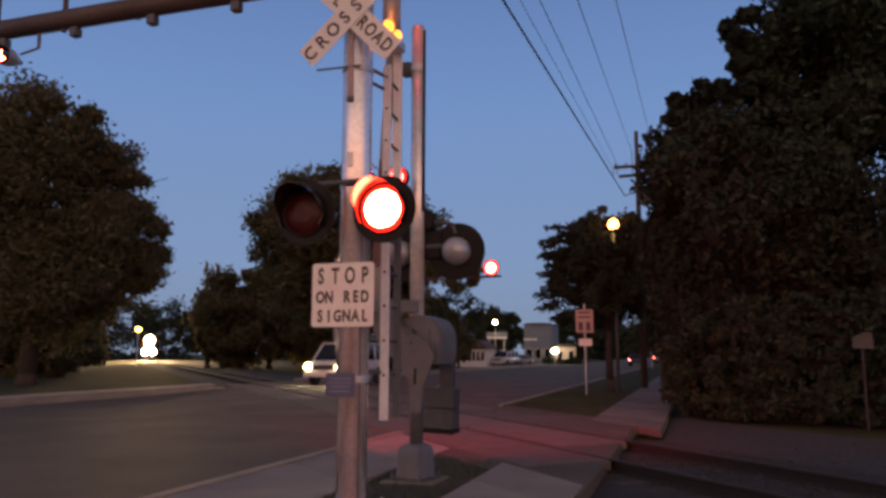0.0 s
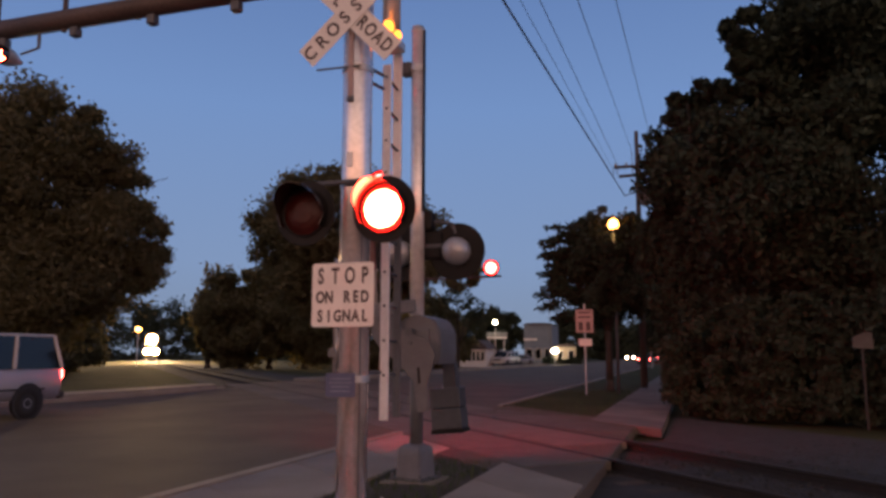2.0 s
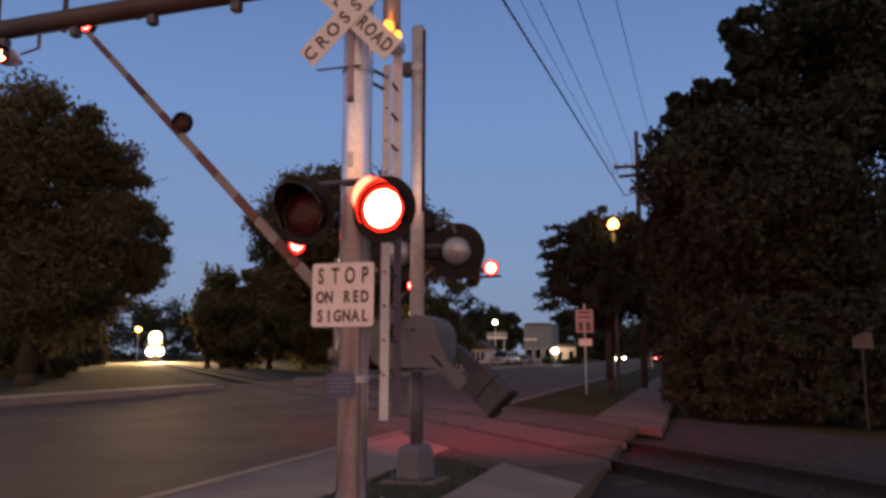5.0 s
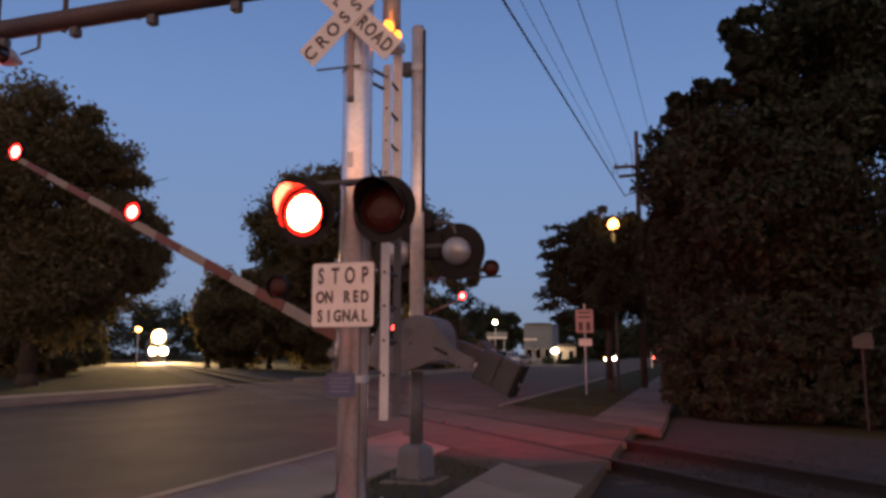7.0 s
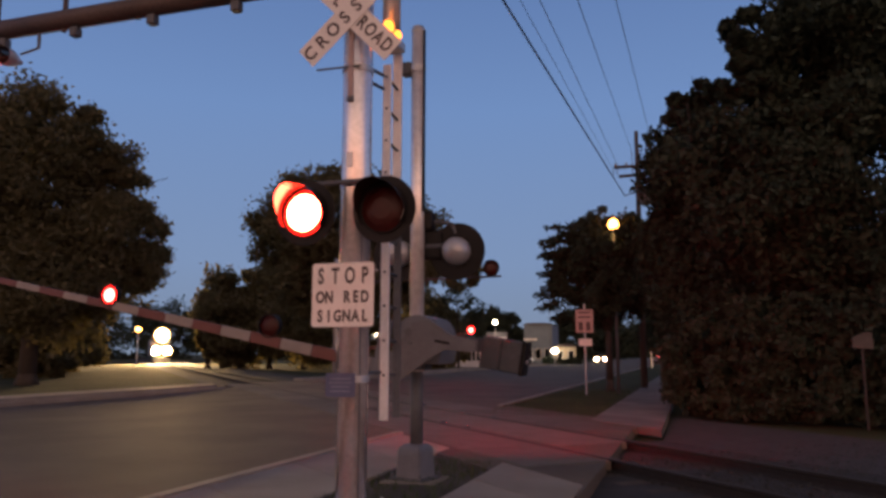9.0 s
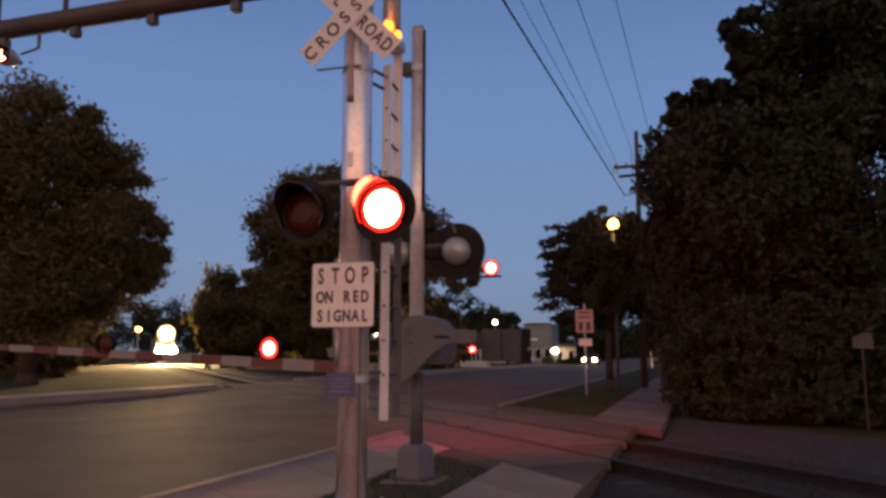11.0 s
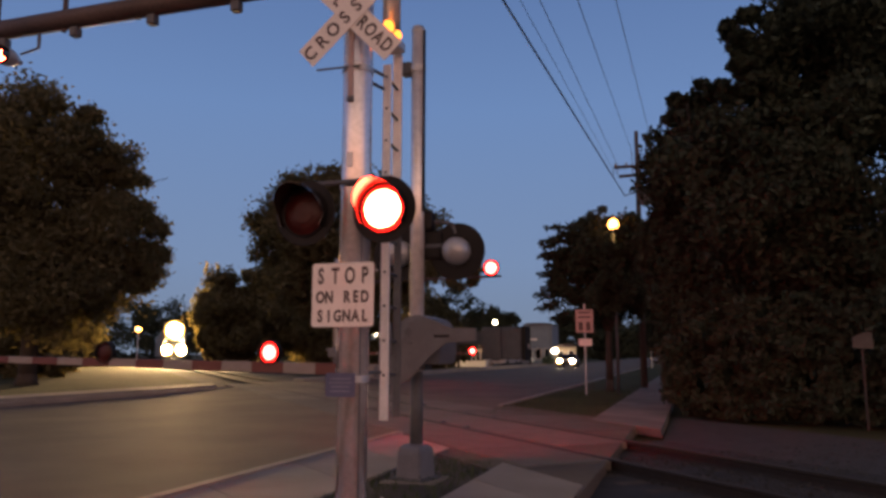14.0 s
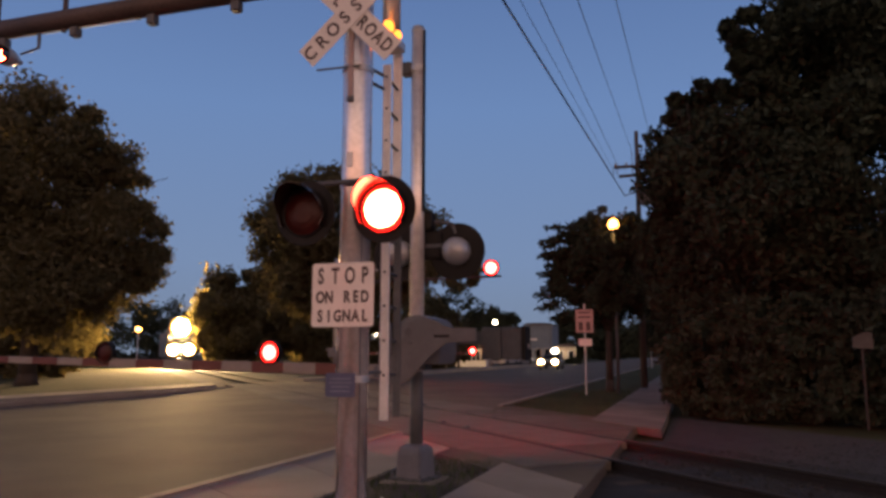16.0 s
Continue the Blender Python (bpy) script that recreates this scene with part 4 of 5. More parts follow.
part("cable_conduit", tube((0.098, -0.040, 3.00), (0.102, -0.040, 5.20), 0.016, 0.016, 10), BLACK, near_gate, "dark cable conduit along the mast", smooth=True)
part("junction_box", box((-0.13, 0, 4.75), (0.13, 0.14, 0.16), bevel=0.02), DARKIRON, near_gate)
far_gate = gate("crossing_gate", (-19.0, 37.6, 0.02), 180, "far slim gate mast across the track with striped lowering arm")
far_arm, far_lenses = gate_arm(far_gate, (-0.2, 0.3, 1.60), 8.0, (3.64, 5.6, 7.85), 0.0, -0.12, -0.62, 0.0, 0.20)
far_lever = counterweight_lever(far_gate, (-0.2, 0.28, 1.60), -0.9)
FLASH_RIGHT.append(far_lenses[0])
FLASH_LEFT.append(far_lenses[1])
far_lenses[2].matrix_basis = far_lenses[2].matrix_basis @ pose(0, 0, 0, 0, 0, 180)
far_sig = thing("cantilever_signal", "far pale cantilever signal reaching over the opposite lanes", "railway signal", (-19.6, 38.6, 0.0))
part("mast", tube((0, 0, 0), (0, 0, 7.0), 0.14, 0.13, 20), ALU, far_sig, smooth=True)
for zc in (5.55,):
    part("arm_chord", tube((0, 0, zc), (9.9, 0, zc + 0.1), 0.07, 0.06, 12), SHADED_TUBE, far_sig, smooth=True)
part("arm_brace", tube((0, 0, 6.9), (5.0, 0, 5.62), 0.04, 0.04, 10), GALV, far_sig)
for x, bucket in ((9.42, FLASH_RIGHT), (7.7, FLASH_LEFT)):
    _, ll = flasher(far_sig, (x, -0.25, 6.08), -1, RED_ARM, r=0.40, disc=0.46)
    bucket.append(ll)
    part("lamp_hanger", tube((x, 0, 5.6), (x, 0, 6.5), 0.03, 0.03, 8, tube((x, 0, 6.08), (x, -0.2, 6.08), 0.03, 0.03, 8)), GALV, far_sig)

# ---------- poles, wires, street furniture ----------
up = thing("utility_pole", "weathered wooden utility pole with crossarm and insulators", "utility pole", (-1.95, 31.5, 0.0))
part("pole", tube((0, 0, -0.2), (0.05, 0, 10.9), 0.14, 0.08, 14), POLEWOOD, up, smooth=True)
part("crossarm", box((0.03, -0.14, 9.35), (1.9, 0.10, 0.12), bevel=0.01), POLEWOOD, up)
part("crossarm", box((0.03, -0.14, 8.95), (1.5, 0.10, 0.12), bevel=0.01), POLEWOOD, up)
for x in (-0.85, -0.4, 0.5, 0.9):
    part("insulator", lathe([(0.02, 0), (0.05, 0.03), (0.03, 0.07), (0.05, 0.10), (0, 0.14)], 12, pose(x, -0.14, 9.41)), CONCRETE, up)
part("transformer", tube((0.35, 0.1, 7.7), (0.35, 0.1, 8.5), 0.22, 0.22, 16), DARKIRON, up)
part("cable_bracket", tube((0, 0, 8.3), (-0.50, -0.14, 8.09), 0.025, 0.02, 8), DARKIRON, up)
for x, z in ((-0.78, 9.52), (-0.95, 9.28), (-0.15, 10.01), (0.62, 10.63)):
    part("insulator_pin", tube((x, -0.14, 9.0), (x, -0.14, z), 0.018, 0.018, 8), DARKIRON, up)
copy_thing(up, pose(-2.25, 76.0, 0.0))


def wire(name, a, b, sag, r, label):
    bm = bmesh.new()
    a, b = Vector(a), Vector(b)
    d = (b - a).normalized()
    side = d.cross(Vector((0, 0, 1))).normalized()
    up_ = side.cross(d)
    rings = []
    for k in range(33):
        f = k / 32
        p = a.lerp(b, f) - Vector((0, 0, sag * 4 * f * (1 - f)))
        rings.append([bm.verts.new(p + side * r * math.cos(q * math.pi / 3) + up_ * r * math.sin(q * math.pi / 3)) for q in range(6)])
    for u, v in zip(rings, rings[1:]):
        for q in range(6):
            bm.faces.new((u[q], u[(q + 1) % 6], v[(q + 1) % 6], v[q]))
    return single(name, bm, CABLE, label, "cable", group="overhead wires", smooth=True)


wire("overhead_wire", (-2.45, 31.36, 8.09), (-3.36, -8.00, 7.17), 0, 0.022, "thick black telephone cable sagging between poles")
wire("overhead_wire", (-2.73, 31.36, 9.52), (-1.67, -8.00, 5.29), 0, 0.008, "thin dark power line sagging between poles")
wire("overhead_wire", (-2.90, 31.36, 9.28), (-2.29, -8.00, 5.87), 0, 0.006, "thin dark power line sagging between poles")
wire("overhead_wire", (-2.10, 31.36, 10.01), (-1.26, -8.00, 5.38), 0, 0.008, "thin dark power line sagging between poles")
wire("overhead_wire", (-1.33, 31.36, 10.63), (-1.02, -8.00, 6.23), 0, 0.009, "thin dark power line sagging between poles")

lamp = thing("street_lamp", "slim street lamp with a glowing orange sodium globe", "street lamp", (-2.56, 27.0, 0.05))
part("pole", tube((0, 0, 0), (0, 0, 5.95), 0.06, 0.035, 12), DARKIRON, lamp, smooth=True)
part("collar", lathe([(0.04, 5.86), (0.10, 5.90), (0.11, 5.95), (0.0, 5.96)], 16), DARKIRON, lamp)
part("globe", lathe([(0.09, -0.17), (0.16, -0.10), (0.18, 0.0), (0.15, 0.12), (0.07, 0.20), (0, 0.21)], 20, pose(0, 0, 6.08)), SODIUM_BOWL, lamp, "glowing orange globe", smooth=True)
part("cap", lathe([(0.10, 0.25), (0.09, 0.30), (0.03, 0.35), (0, 0.38)], 14, pose(0, 0, 6.10)), DARKIRON, lamp)
for y in (78.0, 120.0):
    copy_thing(lamp, pose(-2.56, y, 0.05))

post = thing("speed_sign", "white rectangular speed sign with small plate on a steel post", "road sign", (-3.56, 26.0, 0.05))
part("post", tube((0, 0.04, 0), (0, 0.04, 3.15), 0.03, 0.03, 10), GALV, post)
sp = plate("sign_plate", 0.60, 0.82, SIGNPINK, post, (0, 0, 2.545), "white plate with dark numerals and frame")
part("sign_frame", box((0, -0.004, 0.39), (0.56, 0.002, 0.015), bm=box((0, -0.004, -0.39), (0.58, 0.002, 0.015))), INK, sp)
for dx in (-0.13, 0.13):
    part("text_bar", box((dx, -0.004, -0.18), (0.15, 0.002, 0.30)), INK, sp)
for dz in (0.30, 0.14):
    part("text_bar", box((0, -0.004, dz), (0.42, 0.002, 0.06)), INK, sp)
plate("sub_plate", 0.46, 0.24, SIGNWHITE, post, (0.02, 0, 1.81), "small white plate")

# ---------- vehicles ----------


def wheel(parent, at, r, w):
    wh = part("wheel", lathe([(r * 0.62, -w / 2), (r * 0.92, -w / 2), (r, -w / 2 + 0.03), (r, w / 2 - 0.03), (r * 0.92, w / 2), (r * 0.62, w / 2), (r * 0.62, -w / 2)], 24, Matrix.Rotation(math.pi / 2, 4, "Y")), TYRE, parent, "black rubber tyre", m=pose(*at), smooth=True)
    part("rim", lathe([(0, -w / 2 + 0.02), (r * 0.3, -w / 2 + 0.015), (r * 0.62, -w / 2 + 0.03), (r * 0.62, w / 2 - 0.03), (r * 0.3, w / 2 - 0.015), (0, w / 2 - 0.02)], 16, Matrix.Rotation(math.pi / 2, 4, "Y")), RIM, wh, "grey metal rim")
    return wh


LENGTHWISE = Matrix.Rotation(math.pi / 2, 4, "Z")


def vehicle(name, label, at, turn, paint, lower, cabin, belt, width, wheels, r, head, tail, group="", lights=(True, True), tumble=0.84, lamp_r=0.09):
    """A car from its side outlines (y, z): painted lower body, glazed cabin, roof and pillars, wheels, bumpers, lights."""
    v = thing(name, label, "car", at, turn, group)
    bm = prism(lower, -width / 2, width / 2, LENGTHWISE)
    bmesh.ops.bevel(bm, geom=bm.edges[:], offset=0.06, segments=2, affect="EDGES")
    part("body", bm, paint, v, smooth=True)
    top = max(z for _, z in cabin)
    bm = prism(cabin, -width / 2 + 0.04, width / 2 - 0.04, LENGTHWISE)
    for q in bm.verts:
        if q.co.z > belt:
            q.co.x *= 1 - (1 - tumble) * (q.co.z - belt) / (top - belt)
    part("glazing", bm, CARGLASS, v, "dark tinted windows")
    tops = sorted(y for y, z in cabin if z > top - 0.02)
    low = sorted(y for y, z in cabin if z < belt + 0.02)
    hw, ht = width / 2 - 0.035, (width / 2 - 0.035) * tumble
    bm = box((0, (tops[0] + tops[-1]) / 2, top), (2 * ht + 0.02, tops[-1] - tops[0] + 0.06, 0.07), bevel=0.03)
    part("roof", bm, paint, v)
    count = 3 if tops[-1] - tops[0] < 2 else 4
    for sx in (-1, 1):
        for k in range(count):
            f = k / (count - 1)
            a = (sx * hw, low[0] + (low[-1] - low[0]) * f, belt - 0.02)
            b = (sx * ht, tops[0] + (tops[-1] - tops[0]) * f, top)
            part("pillar", tube(a, b, 0.05, 0.045, 6), paint, v)
        for y in wheels:
            wheel(v, (sx * (width / 2 - 0.075), y, r), r, 0.20)
            part("wheel_arch", lathe([(0, -0.006), (r + 0.075, -0.006), (r + 0.075, 0.006), (0, 0.006)], 24, pose(sx * (width / 2 + 0.003), y, r + 0.03) @ Matrix.Rotation(math.pi / 2, 4, "Y")), TRIM, v)
        y, z = head
        part("headlight", lathe([(0, 0.03), (lamp_r * 0.7, 0.02), (lamp_r, 0)], 16, pose(sx * (width / 2 - 0.22), y, z) @ BACKFACE), HEADLIGHT if lights[0] else HOUSING, v, "round headlight", smooth=True)
        # On lit cars the bezel emits too, as painted glare round the lamp.
        part("headlight_bezel", lathe([(lamp_r, 0.0), (lamp_r * 1.35, 0.02), (lamp_r * 1.35, -0.02), (lamp_r, -0.02)], 16, pose(sx * (width / 2 - 0.22), y, z) @ BACKFACE), WARM_HALO if lights[0] else HOUSING, v, smooth=True)
        y, z = tail
        part("tail_light", box((sx * (width / 2 - 0.10), y, z), (0.15, 0.05, 0.22), bevel=0.015), TAIL if lights[1] else REDLENS_OFF, v, "red tail light")
        part("mirror", box((sx * (width / 2 + 0.09), low[-1] - 0.15, belt + 0.08), (0.16, 0.08, 0.13), bevel=0.02), TRIM, v)
    ys = [y for y, _ in lower]
    part("front_bumper", box((0, max(ys) + 0.02, 0.48), (width - 0.06, 0.16, 0.18), bevel=0.04), TRIM if paint is not VANPAINT else paint, v)
    part("rear_bumper", box((0, min(ys) - 0.02, 0.50), (width - 0.06, 0.16, 0.18), bevel=0.04), TRIM, v)
    part("grille", box((0, max(ys) + 0.005, head[1] - 0.02), (width - 0.95, 0.03, 0.20), bevel=0.01), TRIM, v, "dark grille")
    for sx in (-1, 1):
        part("side_strip", box((sx * (width / 2 + 0.004), 0, 0.66), (0.02, (max(ys) - min(ys)) * 0.78, 0.05)), TRIM, v)
    return v


VAN_LOW = [(-2.35, 0.42), (2.32, 0.42), (2.40, 0.62), (2.36, 0.98), (1.55, 1.14), (-2.40, 1.14), (-2.42, 0.7)]
VAN_CAB = [(-2.38, 1.12), (1.55, 1.12), (0.85, 1.86), (-2.22, 1.88)]
CAR_LOW = [(-2.15, 0.35), (2.15, 0.35), (2.24, 0.55), (2.15, 0.78), (1.05, 0.92), (-1.55, 0.95), (-2.2, 0.92), (-2.25, 0.6)]
CAR_CAB = [(-1.70, 0.92), (1.10, 0.90), (0.30, 1.40), (-0.95, 1.42)]


def van_at(at, turn):
    return vehicle("van", "white passenger van with lit headlights on the road", at, turn, VANPAINT, VAN_LOW, VAN_CAB, 1.14, 1.94, (1.45, -1.45), 0.35, (2.385, 0.84), (-2.40, 0.98), tumble=0.86, lamp_r=0.16)


def sedan(label, at, turn, paint, lights, group=""):
    return vehicle("car", label, at, turn, paint, CAR_LOW, CAR_CAB, 0.93, 1.78, (1.35, -1.35), 0.32, (2.20, 0.66), (-2.22, 0.76), lights=lights, group=group, lamp_r=0.25)


van = van_at((-15.3, 31.4, 0), 180)
car_in = sedan("dark car approaching with bright headlights", (-13.2, 187, 0), 180, DARKPAINT, (True, False))
car_out = sedan("dark car driving away with red tail lights", (-6.65, 121, 0), 0, DARKPAINT, (False, True))
car_out_two = sedan("grey car driving away with red tail lights", (-6.65, 150, 0), 0, SILVERPAINT, (False, True))
vehicle("van", "parked white van beside the far low building", (-22.6, 91.5, -0.05), 170, VANPAINT, VAN_LOW, VAN_CAB, 1.14, 1.94, (1.45, -1.45), 0.35, (2.385, 0.84), (-2.40, 0.98), lights=(False, False), tumble=0.86, lamp_r=0.16)
for x, y, a, paint in ((-22.3, 98.5, 160, SILVERPAINT), (-24.6, 103.0, 150, VANPAINT)):
    sedan("parked pale car outside the far building", (x, y, -0.05), a, paint, (False, False), "parked cars")

# locomotive, its front at the origin, facing +y
loco = thing("locomotive", "dark locomotive with blazing headlights on the track", "locomotive", (0, 0, 0))
bm = prism([(-17.5, 1.15), (-0.4, 1.15), (-0.1, 1.4), (-0.15, 2.5), (-1.3, 2.75), (-1.35, 2.8), (-1.6, 4.45), (-3.9, 4.5), (-4.0, 4.1), (-17.5, 4.1)], -1.45, 1.45, LENGTHWISE)
bmesh.ops.bevel(bm, geom=bm.edges[:], offset=0.10, segments=2, affect="EDGES")
part("body", bm, LOCOPAINT, loco)
for sx in (-1, 1):
    part("windscreen", box((sx * 0.62, -1.44, 3.62), (0.85, 0.06, 0.6), pose(0, 0, 0, -8.0)), CARGLASS, loco)
    part("ditch_light", lathe([(0, 0.05), (0.38, 0.03), (0.50, 0)], 16, pose(sx * 0.85, -0.05, 2.05) @ BACKFACE), TRAINLIGHT, loco, "blazing ditch light", smooth=True)
    # Emissive ring paints the glare round an oversized ditch light.
    part("ditch_halo", lathe([(0.50, 0.0), (0.72, 0.04), (0.72, -0.02), (0.50, -0.02)], 20, pose(sx * 0.85, -0.05, 2.05) @ BACKFACE), WARM_HALO, loco, "glowing ring that stands in for the lamp's glare", smooth=True)
part("headlight", lathe([(0, 0.10), (0.66, 0.07), (0.86, 0)], 28, pose(0, -1.02, 4.60) @ BACKFACE), TRAINLIGHT, loco, "blazing headlight", smooth=True)
# Glare of the oversized headlight, painted as an emissive ring.
part("headlight_halo", lathe([(0.86, 0.0), (1.22, 0.08), (1.22, -0.02), (0.86, -0.02)], 28, pose(0, -1.02, 4.60) @ BACKFACE), WARM_HALO, loco, "glowing ring that stands in for the lamp's glare", smooth=True)
part("headlight_box", box((0, -1.75, 4.45), (2.5, 1.4, 2.4), bevel=0.08), LOCOPAINT, loco)
part("coupler", box((0, 0.1, 0.95), (0.5, 0.5, 0.35), bevel=0.05), DARKIRON, loco)
part("snow_plough", box((0, -0.1, 0.55), (2.6, 0.25, 0.6), bevel=0.05), DARKIRON, loco)
for y in (-3.2, -14.2):
    bg = part("bogie", box((0, y, 0.75), (2.3, 3.6, 0.45), bevel=0.04), DARKIRON, loco)
    for k in (-1.3, 0, 1.3):
        for sx in (-0.755, 0.755):
            part("wheel", tube((sx - 0.06, y + k, 0.64), (sx + 0.06, y + k, 0.64), 0.46, 0.46, 20), DARKIRON, bg)

# ---------- far buildings ----------


def building(name, label, at, turn, w, d, h, wall, openings, roof_h=1.4, lit=False):
    b = thing(name, label, "building", at, turn, kind="")
    part("wall", box((0, 0, h / 2), (w, d, h), bevel=0.02), wall, b)
    rf = prism([(-w / 2 - 0.4, h), (w / 2 + 0.4, h), (w / 2 - 0.8, h + roof_h), (-w / 2 + 0.8, h + roof_h)], -d / 2 - 0.4, d / 2 + 0.4)
    part("roof", rf, ROOFING, b)
    for x, z, ww, hh in openings:
        win = part("window_frame", box((x, -d / 2 - 0.02, z), (ww + 0.16, 0.08, hh + 0.16)), SIGNWHITE, b)
        part("pane", box((x, -d / 2 - 0.07, z), (ww, 0.03, hh)), WARMWINDOW if lit else CARGLASS, win)
    return b


building("building", "low white wooden building with dark windows and a dark red roof", (-26.9, 90.0, -0.10), 0, 5.5, 4.0, 2.2, WALLPAINT, [(2.35, 1.32, 0.34, 1.05), (1.80, 1.32, 0.34, 1.05), (1.25, 1.32, 0.34, 1.05), (0.70, 1.32, 0.34, 1.05), (-1.2, 1.32, 0.34, 1.05)], 1.1)
building("building", "small tan building with warmly lit front", (-18.25, 110.7, -0.10), 14, 3.0, 5, 2.6, WALLTAN, [(-0.8, 1.5, 0.7, 0.9), (0.75, 1.05, 0.7, 1.9)], 0.4)
shop = building("building", "tall blue-grey flat-roofed building with a white band", (-25.03, 128.0, -0.10), 0, 4.9, 6.0, 6.6, SLATEWALL, [(-1.6, 1.6, 1.0, 1.6), (0.0, 1.6, 1.0, 1.6), (1.6, 1.6, 1.0, 1.6)], 0.25)
part("band", box((-1.3, -3.06, 4.05), (2.3, 0.12, 0.30), bevel=0.02), WALLPAINT, shop, "white band along the front")


def lamp_post(at, h, mat, r, label):
    t = thing("lamp_post", label, "lamp post", at, group="distant lamps")
    part("pole", tube((0, 0, 0), (0, 0, h), 0.07, 0.05, 10), GALV, t)
    part("lamp_head", lathe([(0, r), (r * 0.8, r * 0.6), (r, 0), (r * 0.7, -r * 0.5), (0, -r * 0.7)], 16, pose(0, 0, h)), mat, t, "glowing lamp head", smooth=True)
    return t


lamp_post((-27.9, 107, -0.05), 6.2, LAMPWHITE, 0.32, "distant white yard lamp on a slim pole")
lamp_post((-18.9, 106.3, -0.05), 1.95, LAMPWHITE, 0.42, "bright white forecourt lamp near the lit building")
lamp_post((-44.75, 100.55, -0.05), 4.5, LAMPWHITE, 0.50, "small pale lamp beyond the crossing")
lamp_post((-4.0, 77.5, -0.05), 3.15, LAMPWHITE, 0.07, "faint distant lamp among dark roadside trees")
lamp_post((-71.0, 81.5, -0.05), 4.8, SODIUM_BOWL, 0.40, "orange street lamp beyond the track")
for x, y, w, h, z in ((-27.9, 108.0, 3.1, 1.0, 4.29),):
    t = thing("roadside_sign", "dull grey blank roadside board on two posts", "sign board", (x, y, -0.05), 12, group="roadside boards")
    part("board", box((0, 0, z), (w, 0.15, h), bevel=0.02), GREYBOARD, t)
    part("strip", box((0, -0.08, z - h / 2 + 0.15), (w - 0.1, 0.02, 0.2)), WALLPAINT, t, "pale strip along the lower edge")
    for sx in (-1, 1):
        part("post", tube((sx * w * 0.35, 0.05, 0), (sx * w * 0.35, 0.05, z), 0.06, 0.06, 8), GALV, t)
flag = thing("flag_pole", "thin tall dark pole beside the far building", "pole", (-20.2, 110, -0.05))
part("pole", tube((0, 0, 0), (0, 0, 10.4), 0.06, 0.04, 10), DARKIRON, flag)

# Polished domes added on the panels to give glints of the train light.
for x, y in ((-4.83, 14.34), (-4.07, 13.5), (-6.98, 19.06), (-4.13, 15.69), (-4.93, 16.37)):
    part("glint_stud", lathe([(0.05, 0), (0.045, 0.012), (0.02, 0.022), (0, 0.024)], 14, pose(x, y, 0.096)), GLINT_STEEL, panel_track, "small polished steel dome added to catch headlight glints", smooth=True)
board = thing("notice_board", "small pale board on a post among shrubs", "sign board", (3.25, 16.9, 0.0), 14)
part("board", prism([(-0.20, 1.58), (0.20, 1.55), (0.20, 1.88), (0.08, 1.91), (-0.20, 1.78)], -0.015, 0.015), OLDBOARD, board)
part("post", tube((0, 0.03, -0.05), (0, 0.03, 1.75), 0.025, 0.025, 8), TRIM, board)


def tufts():
    """Thin grass blades in the soil strip and along the verge's edge."""
    rng = np.random.default_rng(9)
    n = 5200
    soil = np.arange(n) < n * 0.45
    x = np.where(soil, rng.uniform(-3.42, -2.38, n), rng.uniform(-4.8, -2.15, n))
    y = np.where(soil, rng.uniform(4.0, 9.4, n), 16.5 + rng.random(n) * 12)
    z = np.where(soil, 0.06, 0.065)
    h = rng.uniform(0.03, 0.11, n)
    a = rng.uniform(0, 2 * math.pi, n)
    lean = rng.normal(0, 0.03, (n, 2))
    verts = np.empty((n, 3, 3))
    verts[:, 0] = np.stack([x - 0.006 * np.cos(a), y - 0.006 * np.sin(a), z], 1)
    verts[:, 1] = np.stack([x + 0.006 * np.cos(a), y + 0.006 * np.sin(a), z], 1)
    verts[:, 2] = np.stack([x + lean[:, 0], y + lean[:, 1], z + h], 1)
    me = bpy.data.meshes.new("grass_tufts")
    me.from_pydata(verts.reshape(-1, 3).tolist(), [], np.arange(n * 3).reshape(-1, 3).tolist())
    me.materials.append(BLADE)
    tagged(new("grass_tufts", me), "short rough grass tufts in soil and verge", "grass", kind="stuff")


tufts()


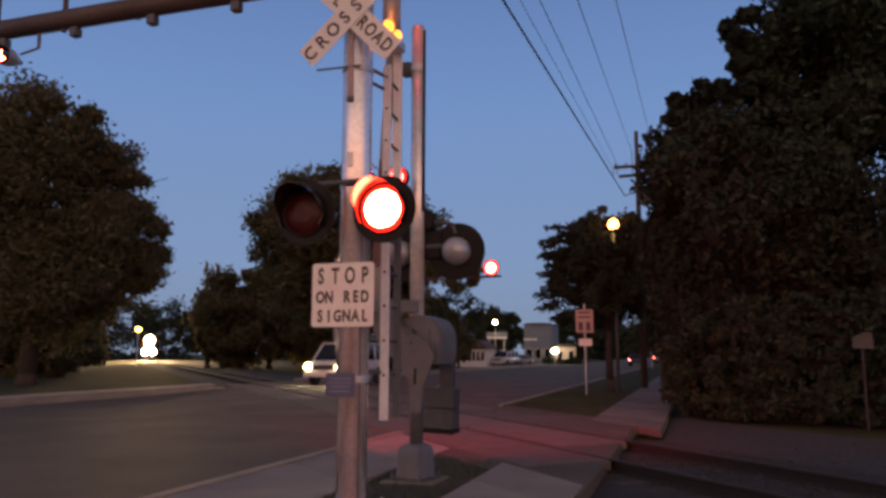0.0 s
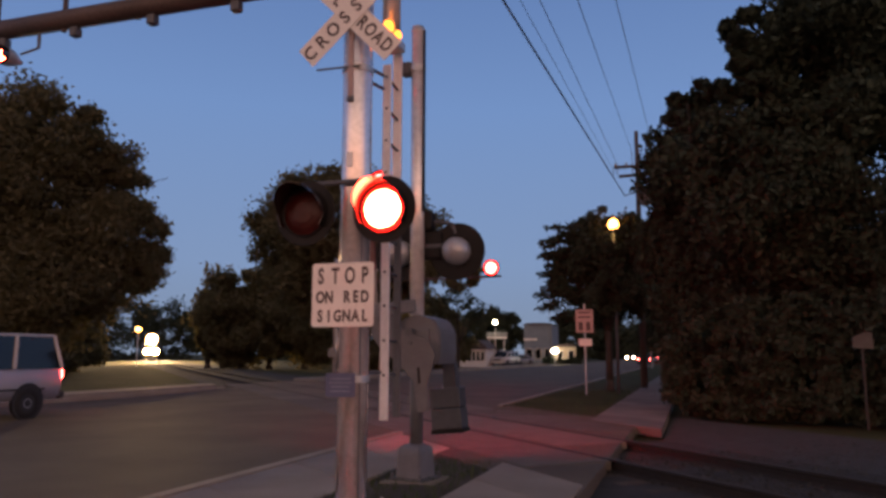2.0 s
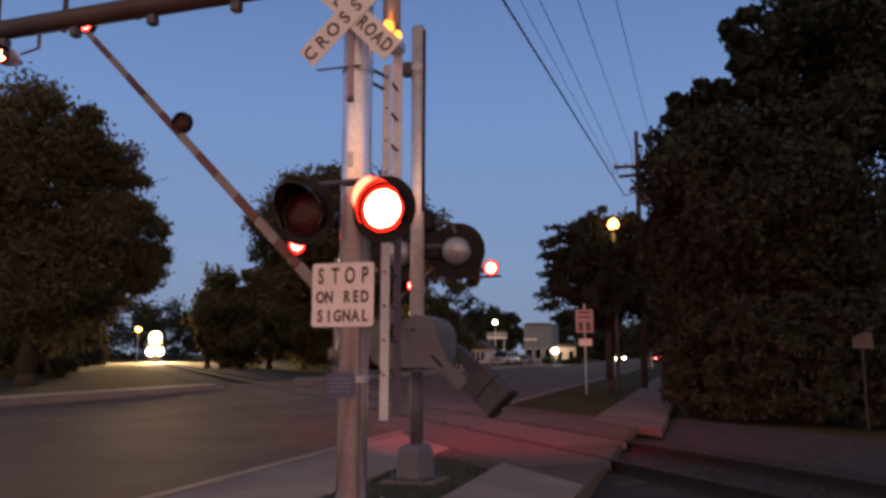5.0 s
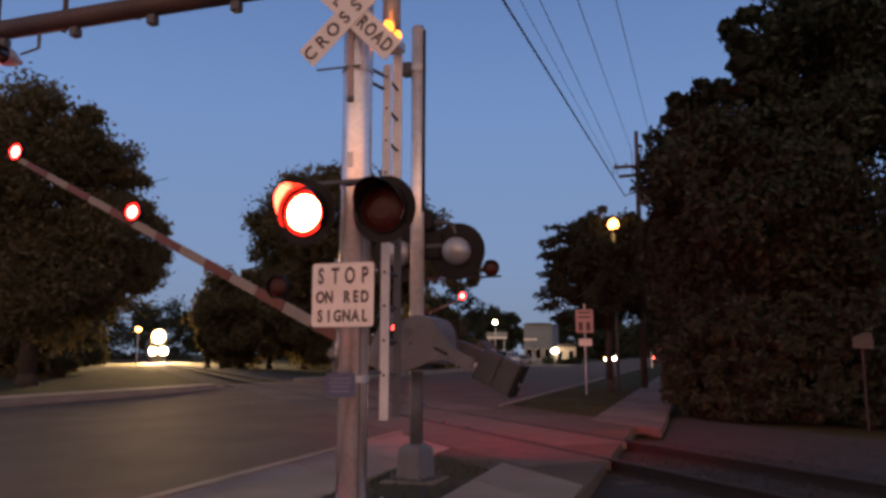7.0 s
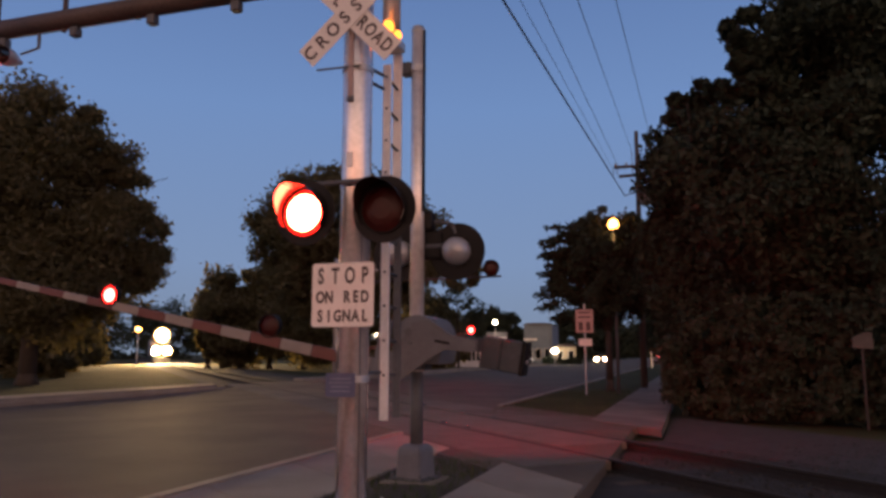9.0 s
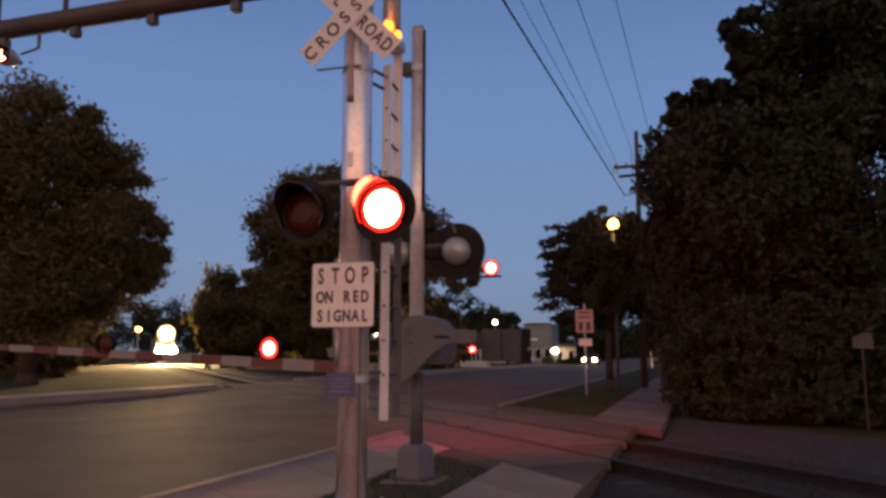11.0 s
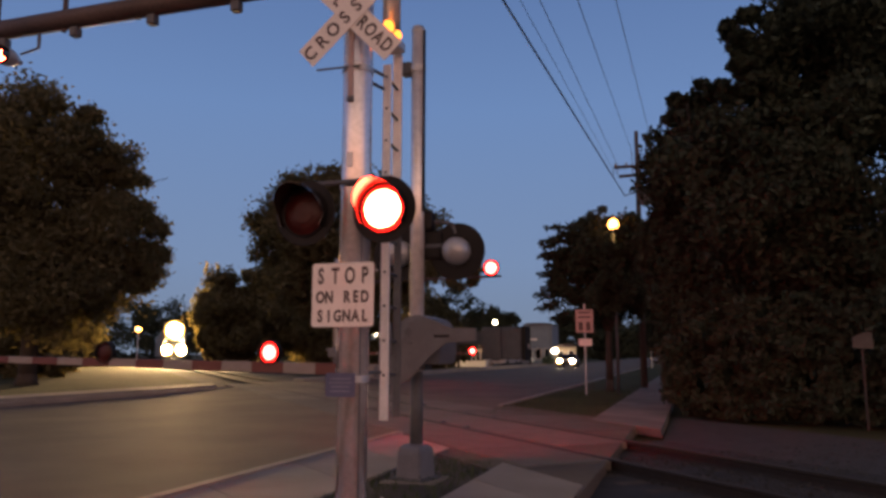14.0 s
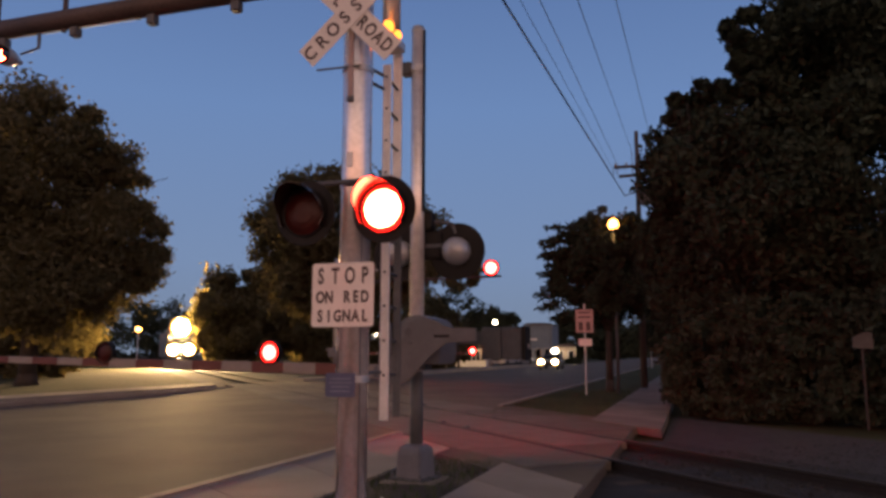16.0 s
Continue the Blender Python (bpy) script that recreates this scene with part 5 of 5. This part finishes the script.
def motions():
    # near gate arm: 90 degrees is upright
    arm_angles = ((0.0, 92.0), (1.5, 92.0), (1.6, 91.2), (1.7, 89.6), (1.8, 87.8), (1.9, 86.4), (2.0, 85.0), (2.2, 82.0), (2.5, 76.6), (3.0, 68.3), (3.5, 61.9), (4.0, 54.9), (4.2, 52.6), (5.2, 41.6), (6.3, 31.6), (7.0, 25.4), (7.5, 21.2), (8.0, 17.2), (8.5, 13.4), (9.0, 10.1), (9.6, 6.6), (10.4, 3.2), (11.3, 0.9), (12.0, 0.0), (16.0, 0.0))
    a = near_arm.matrix_basis.translation.copy()
    walk(near_arm, [(t, pose(*a, 0, d, 0)) for t, d in arm_angles])
    c = near_lever.matrix_basis.translation.copy()
    walk(near_lever, [(t, pose(*c, 0, d, 0)) for t, d in arm_angles])
    far_angles = ((0.0, 86.0), (1.7, 86.0), (2.0, 82.5), (2.5, 73.5), (3.0, 64.5), (3.5, 57.0), (4.2, 47.7), (5.2, 37.3), (6.3, 27.2), (6.7, 24.2), (7.0, 21.6), (7.6, 17.2), (8.0, 14.6), (8.4, 12.0), (8.8, 9.1), (9.2, 7.0), (10.0, 3.5), (11.0, 0.6), (11.6, 0.0), (16.0, 0.0))
    e = far_lever.matrix_basis.translation.copy()
    walk(far_lever, [(t, pose(*e, 0, d, 0)) for t, d in far_angles])
    b = far_arm.matrix_basis.translation.copy()
    walk(far_arm, [(t, pose(*b, 0, d, 0)) for t, d in far_angles])
    # flashers: the two groups take turns, each change over a tenth of a second
    period, to_left, to_right = 1.1, 0.034, 0.533
    changes = []
    for k in range(16):
        changes += [(round((to_left + period * k) * FPS), "left"), (round((to_right + period * k) * FPS), "right")]
    for group, lenses in (("right", FLASH_RIGHT), ("left", FLASH_LEFT)):
        for lens in lenses:
            at = lens.matrix_basis.translation.copy()
            rows = [(0.0, 0.0 if group == "right" else 180.0)]
            state = rows[0][1]
            for k, side in changes:
                goal = 0.0 if side == group else 180.0
                if goal == state or (k + 2) / FPS > 16.001:
                    continue
                for j in range(4):
                    rows.append(((k - 1 + j) / FPS, state + (goal - state) * j / 3))
                state = goal
            if rows[-1][0] < 15.99:
                rows.append((16.0, state))
            rows = [rows[0]] + [r for r in rows[1:] if r[0] > 0.01]
            walk(lens, [(t, pose(*at, 0, 0, d)) for t, d in rows])
    # traffic
    walk(van, [(0.2 * k, pose(-15.3, 31.4 - 1.98 * k, hump(-15.3, 31.4 - 1.98 * k), 0, 0, 180)) for k in range(81)])
    for ob, x, rows, turn in (
        (car_in, -13.2, ((0, 200), (1.5, 176), (3, 160), (4, 154), (6.5, 133), (7.5, 125), (9.2, 114), (11.5, 99), (12.5, 91.5), (13.5, 85.5), (14.5, 80.5), (15.5, 74.5), (16, 72.5)), 180),
        (car_out, -6.65, ((0, 95), (1, 108), (2, 111), (3, 112), (4, 118), (6.5, 146), (9, 178), (12, 222), (16, 290)), 0),
        (car_out_two, -6.65, ((0, 152), (1, 164), (2, 172), (4, 178), (7, 194), (9, 220), (12, 265), (16, 300)), 0),
    ):
        walk(ob, [(t, pose(x, y, hump(x, y), 0, 0, turn)) for t, y in rows])
    heading = math.degrees(math.atan2(ALONG.y, ALONG.x)) + 90
    walk(loco, [(t, Matrix.Translation(track_point(177.0 - 5.5 * t, 0, -0.08)) @ pose(0, 0, 0, 0, 0, heading)) for t in (0, 4, 8, 12, 16)])


motions()
